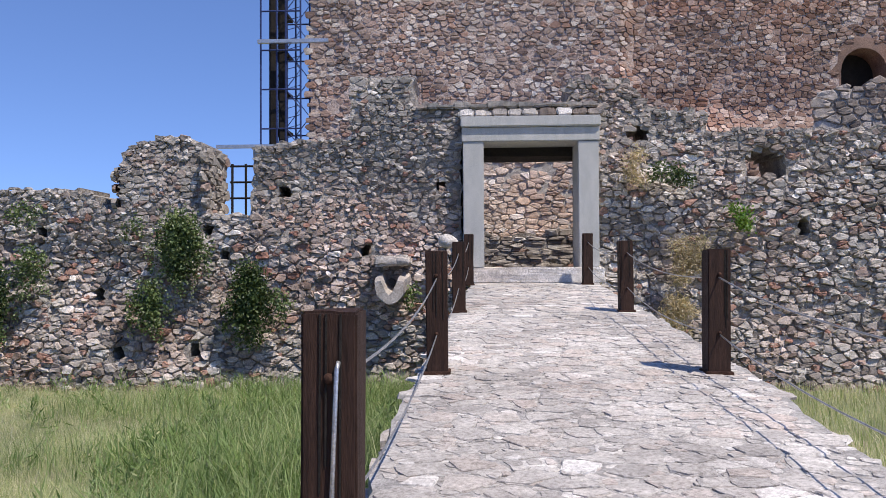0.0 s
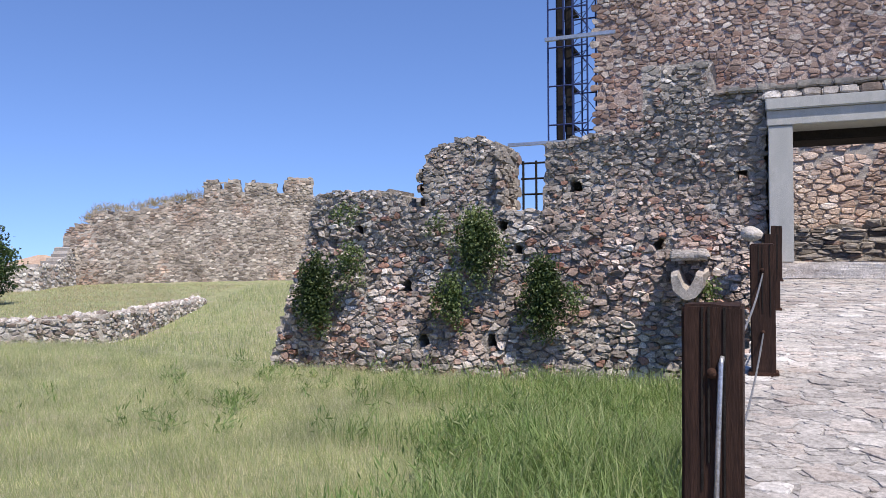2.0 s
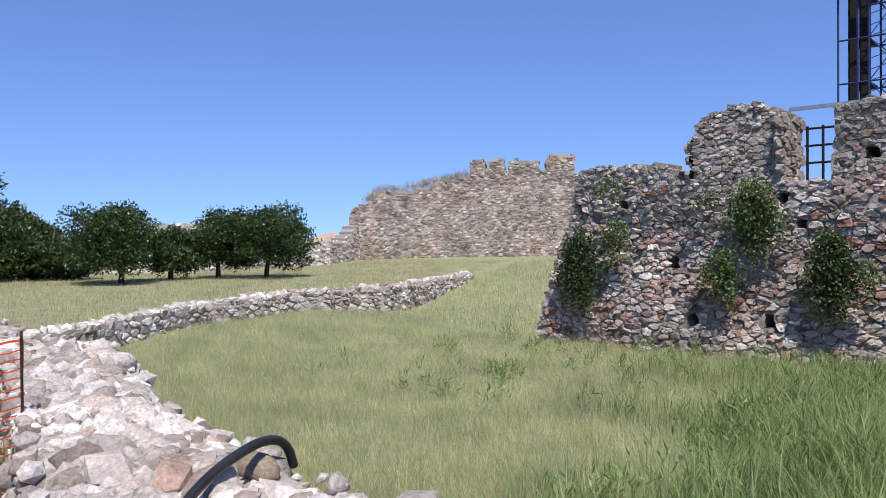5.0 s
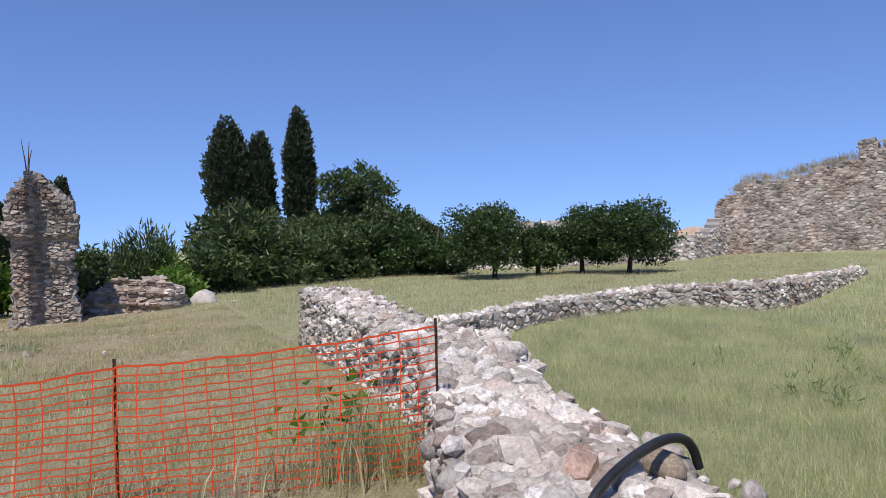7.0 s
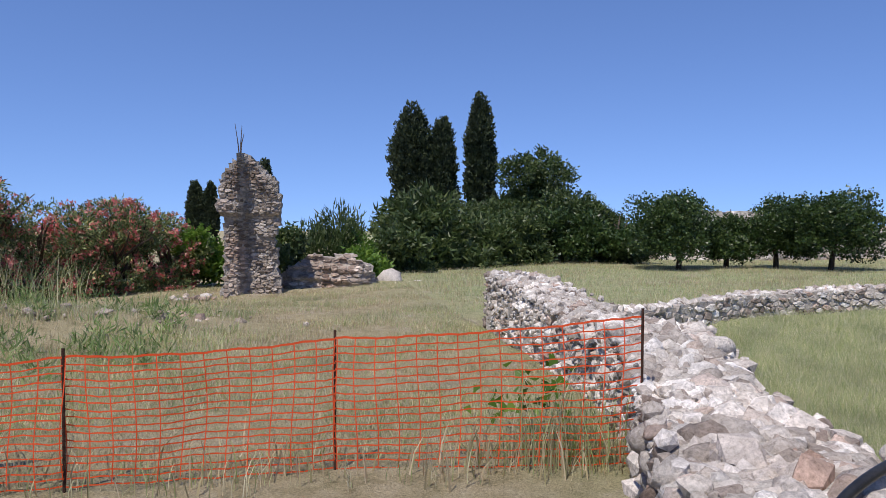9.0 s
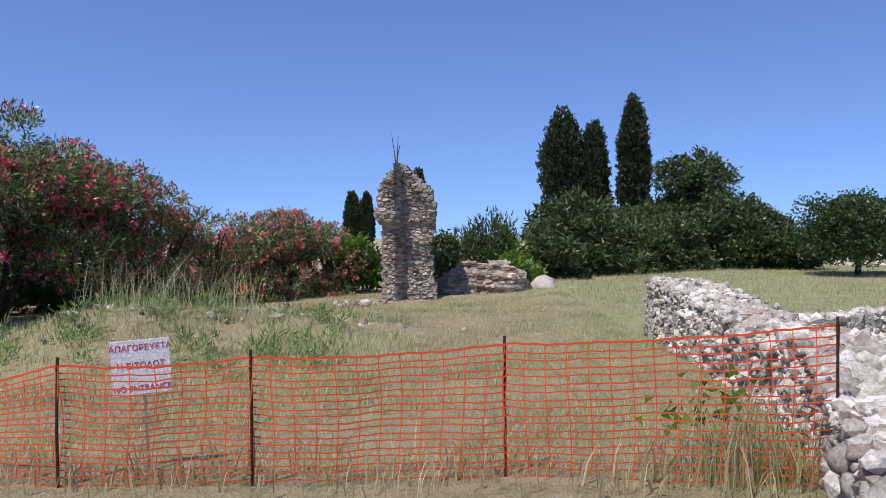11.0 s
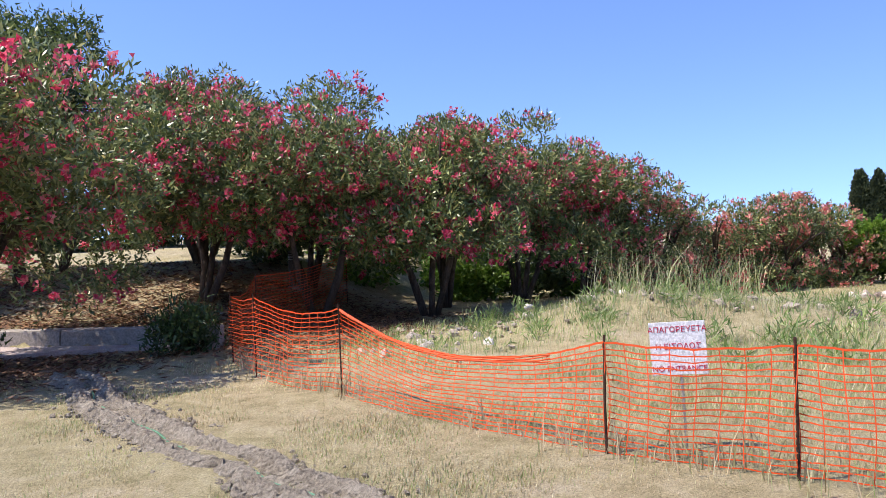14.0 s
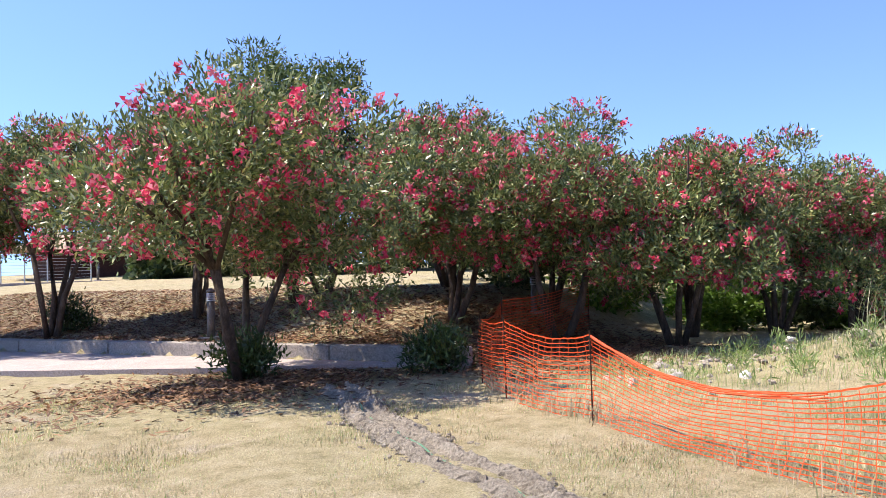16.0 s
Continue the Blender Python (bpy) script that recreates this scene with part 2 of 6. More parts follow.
def tess(name, V, F, mat, parent=None, smooth=False):
    """Mesh object from an (n,3) array and an (m,k) face array, or a list of such face arrays."""
    V = np.asarray(V, dtype=np.float32).reshape(-1, 3)
    Fs = [np.asarray(f, dtype=np.int32) for f in (F if isinstance(F, list) else [F])]
    Fs = [f for f in Fs if len(f)]
    me = bpy.data.meshes.new(name)
    me.vertices.add(len(V))
    me.vertices.foreach_set("co", V.ravel())
    loops = np.concatenate([f.ravel() for f in Fs])
    sizes = np.concatenate([np.full(len(f), f.shape[1], np.int32) for f in Fs])
    starts = np.concatenate([[0], np.cumsum(sizes)[:-1]]).astype(np.int32)
    me.loops.add(len(loops))
    me.loops.foreach_set("vertex_index", loops)
    me.polygons.add(len(sizes))
    me.polygons.foreach_set("loop_start", starts)
    me.polygons.foreach_set("use_smooth", np.full(len(sizes), smooth))
    me.update(calc_edges=True)
    me.materials.append(mat)
    ob = new(name, me)
    ob.parent = parent
    return ob


def part(name, bm, mat, parent=None, label="", smooth=False):
    me = bpy.data.meshes.new(name)
    bmesh.ops.recalc_face_normals(bm, faces=bm.faces)
    bm.to_mesh(me)
    bm.free()
    me.polygons.foreach_set("use_smooth", np.full(len(me.polygons), smooth))
    me.materials.append(mat)
    ob = new(name, me)
    ob.parent = parent
    return tagged(ob, label)


def box(x0, y0, z0, x1, y1, z1, bevel=0.0, jit=0.0, rng=None, cuts=0):
    bm = bmesh.new()
    bmesh.ops.create_cube(bm, size=1)
    for v in bm.verts:
        v.co = Vector((x0 + (v.co.x + 0.5) * (x1 - x0), y0 + (v.co.y + 0.5) * (y1 - y0), z0 + (v.co.z + 0.5) * (z1 - z0)))
    if bevel:
        bmesh.ops.bevel(bm, geom=bm.edges[:], offset=bevel, segments=2, affect="EDGES")
    if cuts:
        bmesh.ops.subdivide_edges(bm, edges=bm.edges[:], cuts=cuts, use_grid_fill=True)
    if jit:
        for v in bm.verts:
            v.co += noise.noise_vector(v.co * 6) * jit
    return bm


def tube(points, radii, sides=7, close=True):
    """A bmesh tube along points with a radius for each."""
    bm = bmesh.new()
    rings = []
    pts = [Vector(p) for p in points]
    for i, p in enumerate(pts):
        d = (pts[min(i + 1, len(pts) - 1)] - pts[max(i - 1, 0)]).normalized()
        a = d.orthogonal().normalized() if abs(d.z) > 0.95 else d.cross(Vector((0, 0, 1))).normalized()
        b = d.cross(a)
        rings.append([bm.verts.new(p + (a * math.cos(k * 2 * math.pi / sides) + b * math.sin(k * 2 * math.pi / sides)) * radii[i]) for k in range(sides)])
    for r0, r1 in zip(rings, rings[1:]):
        for k in range(sides):
            bm.faces.new((r0[k], r0[(k + 1) % sides], r1[(k + 1) % sides], r1[k]))
    if close:
        bm.faces.new(rings[0][::-1])
        bm.faces.new(rings[-1])
    return bm


def join_bm(*bms):
    out = bmesh.new()
    for b in bms:
        me = bpy.data.meshes.new("tmp")
        b.to_mesh(me)
        b.free()
        out.from_mesh(me)
        bpy.data.meshes.remove(me)
    return out


def thing(name, loc=(0, 0, 0), label="", category="", group="", kind=""):
    e = new(name)
    e.location = loc
    return tagged(e, label, category, group, kind)


def fnoise(x, y, s, seed=0.0):
    return noise.noise(Vector((x * s, y * s, seed)))


def clip_cell(poly, px, py, qx, qy):
    """The part of the convex polygon nearer to p than to q."""
    mx, my, nx, ny = (px + qx) / 2, (py + qy) / 2, qx - px, qy - py
    out = []
    n = len(poly)
    for i in range(n):
        a, b = poly[i], poly[(i + 1) % n]
        da, db = (a[0] - mx) * nx + (a[1] - my) * ny, (b[0] - mx) * nx + (b[1] - my) * ny
        if da <= 0:
            out.append(a)
        if (da < 0) != (db < 0) and da != db:
            t = da / (da - db)
            out.append((a[0] + t * (b[0] - a[0]), a[1] + t * (b[1] - a[1])))
    return out


def cells(u0, u1, v0, v1, w, h, seed, drop=0.3, keep=None, jv=0.19):
    """Irregular stones that fill a rectangle: for each its centre and an outline of 9 corners."""
    rng = random.Random(seed)
    nu, nv = max(2, int((u1 - u0) / w)), max(2, int((v1 - v0) / h))
    asp = w / h
    S = {}
    for j in range(nv):
        off = rng.random()
        for i in range(nu):
            if rng.random() < drop:
                continue
            S[i, j] = (u0 + (i + off + rng.uniform(-0.32, 0.32)) * w, (v0 + (j + 0.5 + rng.uniform(-jv, jv)) * h) * asp)
    out = []
    for (i, j), (px, py) in S.items():
        if keep and not keep(px, py / asp):
            continue
        r = w * 1.5
        poly = [(px - r, py - r), (px + r, py - r), (px + r, py + r), (px - r, py + r)]
        for dj in (0, -1, 1, -2, 2):
            for di in (-1, 1, 0, -2, 2, 3, -3):
                q = S.get((i + di, j + dj))
                if q and (di or dj):
                    poly = clip_cell(poly, px, py, *q)
        if len(poly) < 3:
            continue
        P = np.array(poly)
        c = P.mean(0)
        Q = [p - c for p in P]
        while len(Q) > 9:
            gaps = [np.hypot(*(Q[k] - Q[k - 1])) for k in range(len(Q))]
            Q.pop(int(np.argmin(gaps)))
        while len(Q) < 9:
            gaps = [np.hypot(*(Q[k] - Q[k - 1])) for k in range(len(Q))]
            k = int(np.argmax(gaps))
            Q.insert(k, (Q[k] + Q[k - 1]) / 2)
        Q = np.array(Q)
        far = np.hypot(Q[:, 0], Q[:, 1])
        Q = Q * (np.minimum(np.minimum(far, far.mean() * 1.16), w * 1.1) / np.maximum(far, 1e-6))[:, None]
        O = np.stack([Q[:, 0], Q[:, 1] / asp], 1)
        out.append(((c[0], c[1] / asp), O))
    return out


def stones(cellist, place, gap, depth, seed, plain=False):
    """Vertices and faces of domed stones; place maps (u, v, out) arrays to points; plain ones have one ring less."""
    rng = np.random.RandomState(seed)
    V, F, base = [], [], 0
    k = 9
    ring = np.arange(k)
    nxt = (ring + 1) % k
    face = np.concatenate([np.stack([ring, nxt, nxt + k], 1), np.stack([ring, nxt + k, ring + k], 1),
                           np.stack([ring + k, nxt + k, nxt + 2 * k], 1), np.stack([ring + k, nxt + 2 * k, ring + 2 * k], 1),
                           np.stack([ring + 2 * k, nxt + 2 * k, np.full(k, 3 * k)], 1)])
    if plain:
        face = np.concatenate([face[:2 * k], np.stack([ring + k, nxt + k, np.full(k, 2 * k)], 1)])
    for (cu, cv), O in cellist:
        sz = np.hypot(O[:, 0], O[:, 1]).mean()
        s = max(0.35, 1 - gap * rng.uniform(0.4, 1.9) / max(sz, 1e-3))
        d = depth * rng.uniform(0.25, 1.6)
        tilt = rng.uniform(-0.3, 0.3, 2) * depth / max(sz, 0.02)
        rings = []
        for sc, dd in ((s, -0.02), (s * 0.92, d * 0.9)) if plain else ((s, -0.02), (s * 0.96, d * 0.75), (s * 0.8, d)):
            J = O * sc * (1 + rng.uniform(-0.17, 0.05, (k, 1)))
            rings.append(np.stack([cu + J[:, 0], cv + J[:, 1], np.full(k, dd) + (J @ tilt + rng.uniform(-0.25, 0.25, k) * d) * (dd > 0)], 1))
        rings.append(np.array([[cu, cv, d * rng.uniform(0.9, 1.15)]]))
        R = np.concatenate(rings)
        V.append(R)
        F.append(face + base)
        base += len(R)
    V = np.concatenate(V)
    return place(V[:, 0], V[:, 1], V[:, 2]), np.concatenate(F)


def slab(u0, u1, v0, v1, cell, solid, place, thick, jit, seed):
    """A thick sheet of masonry with ragged outline: cells of the (u, v) grid where solid(u, v), pushed back by thick."""
    rng = np.random.RandomState(seed)
    nu, nv = int(round((u1 - u0) / cell)), int(round((v1 - v0) / cell))
    U, W = np.meshgrid(np.linspace(u0, u1, nu + 1), np.linspace(v0, v1, nv + 1), indexing="ij")
    ju, jv = rng.uniform(-jit, jit, U.shape), rng.uniform(-jit, jit, U.shape)
    jo = rng.uniform(-jit, jit, U.shape) * 0.6
    M = np.array([[solid(u0 + (i + 0.5) * cell, v0 + (j + 0.5) * cell) for j in range(nv)] for i in range(nu)])
    idx = lambda i, j: i * (nv + 1) + j
    n = (nu + 1) * (nv + 1)
    F = []
    I, J = np.nonzero(M)
    q = np.stack([idx(I, J), idx(I + 1, J), idx(I + 1, J + 1), idx(I, J + 1)], 1)
    F += [q, q[:, ::-1] + n]
    P = np.pad(M, 1)
    for di, dj, a, b in ((-1, 0, (0, 1), (0, 0)), (1, 0, (1, 0), (1, 1)), (0, -1, (0, 0), (1, 0)), (0, 1, (1, 1), (0, 1))):
        e = M & ~P[1 + di:1 + di + nu, 1 + dj:1 + dj + nv]
        I, J = np.nonzero(e)
        A, B = idx(I + a[0], J + a[1]), idx(I + b[0], J + b[1])
        F.append(np.stack([B, A, A + n, B + n], 1))
    uu, vv = (U + ju).ravel(), (W + jv).ravel()
    front, back = place(uu, vv, jo.ravel()), place(uu, vv, -thick + 0 * jo.ravel())
    return np.concatenate([front, back]), np.concatenate(F)


def prof(pts):
    xs, ys = [p[0] for p in pts], [p[1] for p in pts]
    return lambda u: float(np.interp(u, xs, ys))

# ---- ground ----


def sst(a, b, t):
    t = np.clip((t - a) / (b - a), 0, 1)
    return t * t * (3 - 2 * t)


KERB_A, KERB_D, KERB_N = np.array((-2.2, -19.4)), np.array((-0.5, 0.866)), np.array((-0.866, -0.5))


def low_wall_x(y):
    return np.interp(y, [2.5, 5.5, 9.2, 12.8, 16.4, 22.8, 32], [-13.4, -14.8, -17.3, -18.3, -18.0, -20.2, -25])


def gz(x, y):
    x, y = np.asarray(x, float), np.asarray(y, float)
    east = sst(0, 0.5, x - low_wall_x(y))
    north = sst(1.7, 3.4, y)
    z = (-0.8 + 0.28 * sst(-11, -15.5, x) * sst(17, 13, y)) * east * north
    z = z + 0.75 * sst(17, 25, y) * east + 0.45 * sst(22, 40, y) * sst(-6, -16, x)
    z = z - 0.1 * (1 - north) * sst(-3, -8, y) - 0.22 * sst(-12, -20, x) * sst(3, -3, y) - 0.06 * (1 - east) * north
    z = z + 0.5 * np.exp(-(((x + 11.2) / 1.5) ** 2 + ((y + 5.7) / 1.5) ** 2)) + 0.26 * np.exp(-(((x + 11.8) / 1.6) ** 2 + ((y + 3.6) / 1.3) ** 2))
    s = (x - KERB_A[0]) * KERB_N[0] + (y - KERB_A[1]) * KERB_N[1]
    a = (x - KERB_A[0]) * KERB_D[0] + (y - KERB_A[1]) * KERB_D[1]
    bank = 0.32 * sst(0.02, 0.2, s) + 0.8 * sst(0.2, 5.0, s) + 0.28 * sst(5, 14, s) + 0.6 * sst(14, 32, s)
    z = z + bank * (1 - sst(7.0, 11.5, a - 0.25 * np.clip(s, 0, 12)))
    far = np.hypot(x + 5, y - 5)
    return z - 12 * sst(70, 260, far)


def axis(lo, hi, step, end):
    mid = np.arange(lo, hi + step, step)
    g = [step]
    while sum(g) < end:
        g.append(g[-1] * 1.35)
    g = np.cumsum(g)
    return np.concatenate([lo - g[::-1], mid, mid[-1] + g])


def make_ground():
    X, Y = axis(-34, 10, 0.28, 3500), axis(-24, 40, 0.28, 3500)
    A, B = np.meshgrid(X, Y, indexing="ij")
    Z = gz(A, B) + 0.025 * np.sin(A * 2.1 + np.sin(B * 1.7)) * np.cos(B * 1.9 + np.sin(A * 1.3)) + np.random.RandomState(3).uniform(-0.012, 0.012, A.shape)
    ny = len(Y)
    i, j = np.meshgrid(np.arange(len(X) - 1), np.arange(ny - 1), indexing="ij")
    q = np.stack([i * ny + j, (i + 1) * ny + j, (i + 1) * ny + j + 1, i * ny + j + 1], -1).reshape(-1, 4)
    m, nt, b = node_mat("grassy_soil", 0.95, 0, 0.1)
    green = ramp(nt, noise_tex(nt, 5, 8, 0.7), [(0.3, (0.19, 0.23, 0.11)), (0.5, (0.31, 0.34, 0.18)), (0.7, (0.43, 0.41, 0.26))])
    dry = ramp(nt, noise_tex(nt, 4, 8, 0.7), [(0.3, (0.23, 0.19, 0.11)), (0.5, (0.4, 0.33, 0.215)), (0.72, (0.5, 0.42, 0.31))])
    geo = nt.nodes.new("ShaderNodeNewGeometry")
    sep = nt.nodes.new("ShaderNodeSeparateXYZ")
    nt.links.new(geo.outputs["Position"], sep.inputs[0])
    mp = nt.nodes.new("ShaderNodeMapRange")
    mp.inputs[1].default_value, mp.inputs[2].default_value = 0.5, 3.0
    nt.links.new(sep.outputs[1], mp.inputs[0])
    nz = ramp(nt, noise_tex(nt, 0.35, 5), [(0.35, (0, 0, 0)), (0.65, (1, 1, 1))])
    f = mix(nt, 0.28, mp.outputs[0], nz)
    c = mix(nt, f, dry, green)
    bare = ramp(nt, noise_tex(nt, 0.8, 7, 0.7), [(0.56, (0, 0, 0)), (0.66, (0.8, 0.8, 0.8))])
    c = mix(nt, bare, c, ramp(nt, noise_tex(nt, 12, 6), [(0.35, (0.34, 0.28, 0.21)), (0.65, (0.52, 0.45, 0.37))]))
    c = mix(nt, 1.0, c, ramp(nt, noise_tex(nt, 60, 5, 0.8), [(0.32, (0.48, 0.48, 0.44)), (0.68, (1.3, 1.3, 1.25))]), "MULTIPLY")
    nt.links.new(c, b.inputs["Base Color"])
    bump(nt, b, noise_tex(nt, 45, 6, 0.8), 0.9, 0.03)
    tagged(tess("ground", np.stack([A, B, Z], -1), q, m, smooth=True), "uneven ground with green meadow and dry lawn", "ground", kind="structure")


make_ground()

# ---- gate wall ----
WALL_Y = 14.5


def on_front(y0, dy=0.0):
    return lambda u, v, o: np.stack([u, y0 - o + dy * u, v], -1)


wall_top = prof([(-10.6, -1.3), (-9.5, 2.6), (-9.36, 3.0), (-8.6, 3.05), (-7.2, 2.92), (-7.0, 2.62), (-6.74, 2.6), (-6.73, 3.6), (-6.6, 3.8), (-6.1, 3.95), (-5.6, 4.02), (-5.25, 3.92), (-5.11, 3.82),
                 (-5.1, 2.5), (-4.21, 2.5), (-4.2, 3.78), (-3.4, 3.9), (-2.3, 3.93), (-2.29, 5.08), (-1.7, 5.12), (-1.13, 5.05), (-1.12, 4.55), (-0.2, 4.5), (1.75, 4.42),
                 (1.76, 4.95), (2.4, 5.02), (2.95, 4.98), (3.2, 4.6), (3.5, 4.45), (4.38, 4.33), (4.42, 3.95), (5.2, 4.05), (6.3, 3.95), (7.5, 4.0), (12, 4.1)])
HOLES = [(-5.0, 2.2, 0.13, 0.13), (-0.62, 3.0, 0.11, 0.1), (-2.0, 1.8, 0.09, 0.09), (-2.45, 1.85, 0.07, 0.09), (-6.6, -0.1, 0.13, 0.12), (-7.1, 1.0, 0.12, 0.13), (-5.3, 2.0, 0.06, 0.06), (3.1, 3.95, 0.16, 0.14),
         (6.1, 2.15, 0.1, 0.16), (-3.6, 2.9, 0.06, 0.06), (-4.7, 1.7, 0.1, 0.1), (-5.2, -0.05, 0.12, 0.14), (-8.3, 2.2, 0.1, 0.09)]


def wall_solid(u, v):
    if v > wall_top(u):
        return False
    if -0.17 < u < 2.32 and 1.42 < v < 4.24:
        return False
    if 5.08 < u < 5.8 and 3.1 < v < 3.3 + math.sqrt(max(0, 0.13 - (u - 5.44) ** 2)):
        return False
    return not any(abs(u - a) < w and abs(v - b) < h for a, b, w, h in HOLES)


def bow(u, v, o):
    """The wall's battered foot and uneven face."""
    batter = 0.35 * np.clip(1.6 - v, 0, 3) * 0.35
    wob = 0.07 * np.sin(u * 0.9 + 1) + 0.05 * np.sin(v * 2.1 + u * 0.6)
    return np.stack([u, WALL_Y - o - batter - wob - 0.0 * u, v], -1)


def stone_wall(name, label, category, cl, place, gap, depth, mat, mat1, seed, slab_args, mortar, near=None, kind="structure", plain=False):
    V, F = slab(*slab_args)
    w = tagged(tess(name, V, F, mortar), label, category, kind=kind)
    rng = random.Random(seed)
    cl = [c for c in cl if rng.random() > 0.05]
    single = []
    if near:
        inside = [c for c in cl if near(*c[0])]
        single = inside[:300]
    chosen = {id(c) for c in single}
    rest = [c for c in cl if id(c) not in chosen]
    V, F = stones(rest, place, gap, depth, seed, plain)
    tagged(tess("masonry", V, F, mat, w), "weathered rubble stones set in mortar", kind="stuff")
    for k, c in enumerate(single):
        V, F = stones([c], place, gap, depth, seed + k + 1)
        tess("stone", V, F, mat1, w)
    return w


foot_line = prof([(-10, 2.4), (-7, 2.3), (-5, 2.4), (-2, 2.1), (0, 1.9), (2.4, 3.1), (4, 3.6), (9, 3.6)])
in_wall = lambda u, v: wall_solid(u, v - 0.02) and u < 9 and wall_solid(u + 0.06, v) and wall_solid(u - 0.06, v)
on_foot = lambda u, v: v < foot_line(u) + 0.25 * math.sin(u * 2.7) * math.sin(u * 1.1)
foot_cells = cells(-10.7, 9.5, -1.3, 4.2, 0.15, 0.085, 11, 0.5, lambda u, v: in_wall(u, v) and on_foot(u, v), 0.26)
upper_cells = cells(-10.7, 9.5, 1.2, 5.1, 0.14, 0.075, 12, 0.5, lambda u, v: in_wall(u, v) and not on_foot(u, v), 0.24)
gate_wall = stone_wall("wall_gate", "ruined rubble stone wall with battered foot and broken crenels", "wall", foot_cells, bow, 0.004, 0.06, M_FOOT, M_FOOT1, 5,
                       (-10.7, 12.0, -1.6, 5.2, 0.1, wall_solid, bow, 1.25, 0.04, 2), M_MORTAR, lambda u, v: -1.9 < u < -0.1 and v > 0.6 or 2.4 < u < 4.2 and v > 0.8)
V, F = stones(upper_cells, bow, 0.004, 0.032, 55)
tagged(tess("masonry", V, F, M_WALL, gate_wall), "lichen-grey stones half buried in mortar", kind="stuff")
chip_cells = [c for c in cells(-10.3, 8.5, -0.8, 5.0, 0.075, 0.05, 13, 0.62, in_wall, 0.3)]
V, F = stones(chip_cells[::2], bow, 0.002, 0.05, 57, True)
tagged(tess("chippings", V, F, M_FOOT, gate_wall), "small stone chips and broken brick between the larger stones", kind="stuff")


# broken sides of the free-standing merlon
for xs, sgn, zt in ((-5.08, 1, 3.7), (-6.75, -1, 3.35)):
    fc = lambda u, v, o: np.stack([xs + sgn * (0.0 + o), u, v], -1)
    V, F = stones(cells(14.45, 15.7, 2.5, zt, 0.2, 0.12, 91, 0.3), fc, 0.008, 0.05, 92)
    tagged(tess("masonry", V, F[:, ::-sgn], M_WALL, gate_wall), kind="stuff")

# marble door surround
door = thing("door_1", (0, 0, 0), "open gateway with a plain grey marble surround", "doorway", kind="structure")
for x0, x1 in ((-0.17, 0.215), (1.945, 2.32)):
    part("jamb", box(x0, 14.2, 1.46, x1, 15.0, 3.78, 0.012), M_MARBLE, door)
part("lintel", join_bm(box(-0.19, 14.18, 3.784, 2.34, 15.0, 4.04, 0.012), box(-0.21, 14.12, 4.044, 2.36, 15.0, 4.24, 0.02)), M_MARBLE, door)
part("inner_lintel", box(-0.1, 15.01, 3.62, 2.25, 15.9, 3.85, 0.02, 0.02, cuts=3), M_DARK, door, "dark timber beams over the passage")
for x0, x1 in ((-0.5, 0.1), (2.05, 2.6)):
    part("reveal", box(x0, 15.01, 1.2, x1, 15.9, 4.2, 0.03, 0.03, cuts=4), M_MORTAR, door, "rough stone side of the passage")
part("threshold", box(-0.25, 14.05, 1.16, 2.4, 15.9, 1.46, 0.03, 0.03, cuts=4), M_PALE1, door, "worn stone threshold")

# tower behind
tower_top = 15.0


def tower_solid(u, v):
    if u > 13 or v > tower_top:
        return False
    return not (9.42 < u < 10.88 and 5.2 < v < 6.5 + math.sqrt(max(0, 0.56 - (u - 10.15) ** 2)))


def tower_face(u, v, o):
    step = 0.3 * sst(3.8, 4.3, u + 0.05 * np.sin(v * 3))
    step = step - 0.9 * sst(5.6, 3.8, v) * sst(3.9, 4.3, u)
    return np.stack([u, 20.0 - o + step + 0.03 * np.sin(u * 1.3 + v), v], -1)


tower_cells = cells(-4.2, 13, 1.3, 9.6, 0.165, 0.1, 21, 0.36, lambda u, v: tower_solid(u, v) and tower_solid(u + 0.1, v) and tower_solid(u - 0.1, v))
right_part = lambda u: u > 3.95 + 0.12 * math.sin(u * 50)
tower = stone_wall("wall_tower", "tall pinkish rubble stone tower wall", "wall", [c for c in tower_cells if not right_part(c[0][0])], tower_face, 0.011, 0.03, M_WARM, M_WARM1, 6,
           (-4.23, 13.0, -1.0, 15.0, 0.25, tower_solid, tower_face, 6.0, 0.03, 4), M_MORTAR_WARM, lambda u, v: -4.0 < u < 0.6 and 5.2 < v < 7.4, plain=True)
V, F = stones([c for c in tower_cells if right_part(c[0][0])], tower_face, 0.002, 0.035, 56, True)
tagged(tess("masonry", V, F, M_BRICKY, tower), "browner rubble and broken brick of the set-back part", kind="stuff")

court_face = lambda u, v, o: np.stack([u, 19.0 - o, v], -1)
court_ok = lambda u, v: v < 4.35 + 0.05 * math.sin(u * 6)
stone_wall("wall_court", "sunlit cream-coloured stone wall inside the gateway", "wall", cells(-1.4, 3.6, 1.3, 4.4, 0.2, 0.1, 76, 0.33, court_ok), court_face, 0.006, 0.035, M_CREAM, M_CREAM, 20,
           (-1.4, 3.6, 1.0, 4.5, 0.1, court_ok, court_face, 0.6, 0.02, 21), M_MORTAR_PALE)

# ---- walkway ----


def walk_l(y):
    return np.interp(y, [0, 5, 9.9, 14.2], [-0.46, -0.46, -0.25, 0.0])


def walk_r(y):
    return np.interp(y, [0, 4, 6, 14.2], [1.98, 2.0, 2.18, 2.24])


def walk_z(y):
    return 0.25 + 0.066 * np.asarray(y)


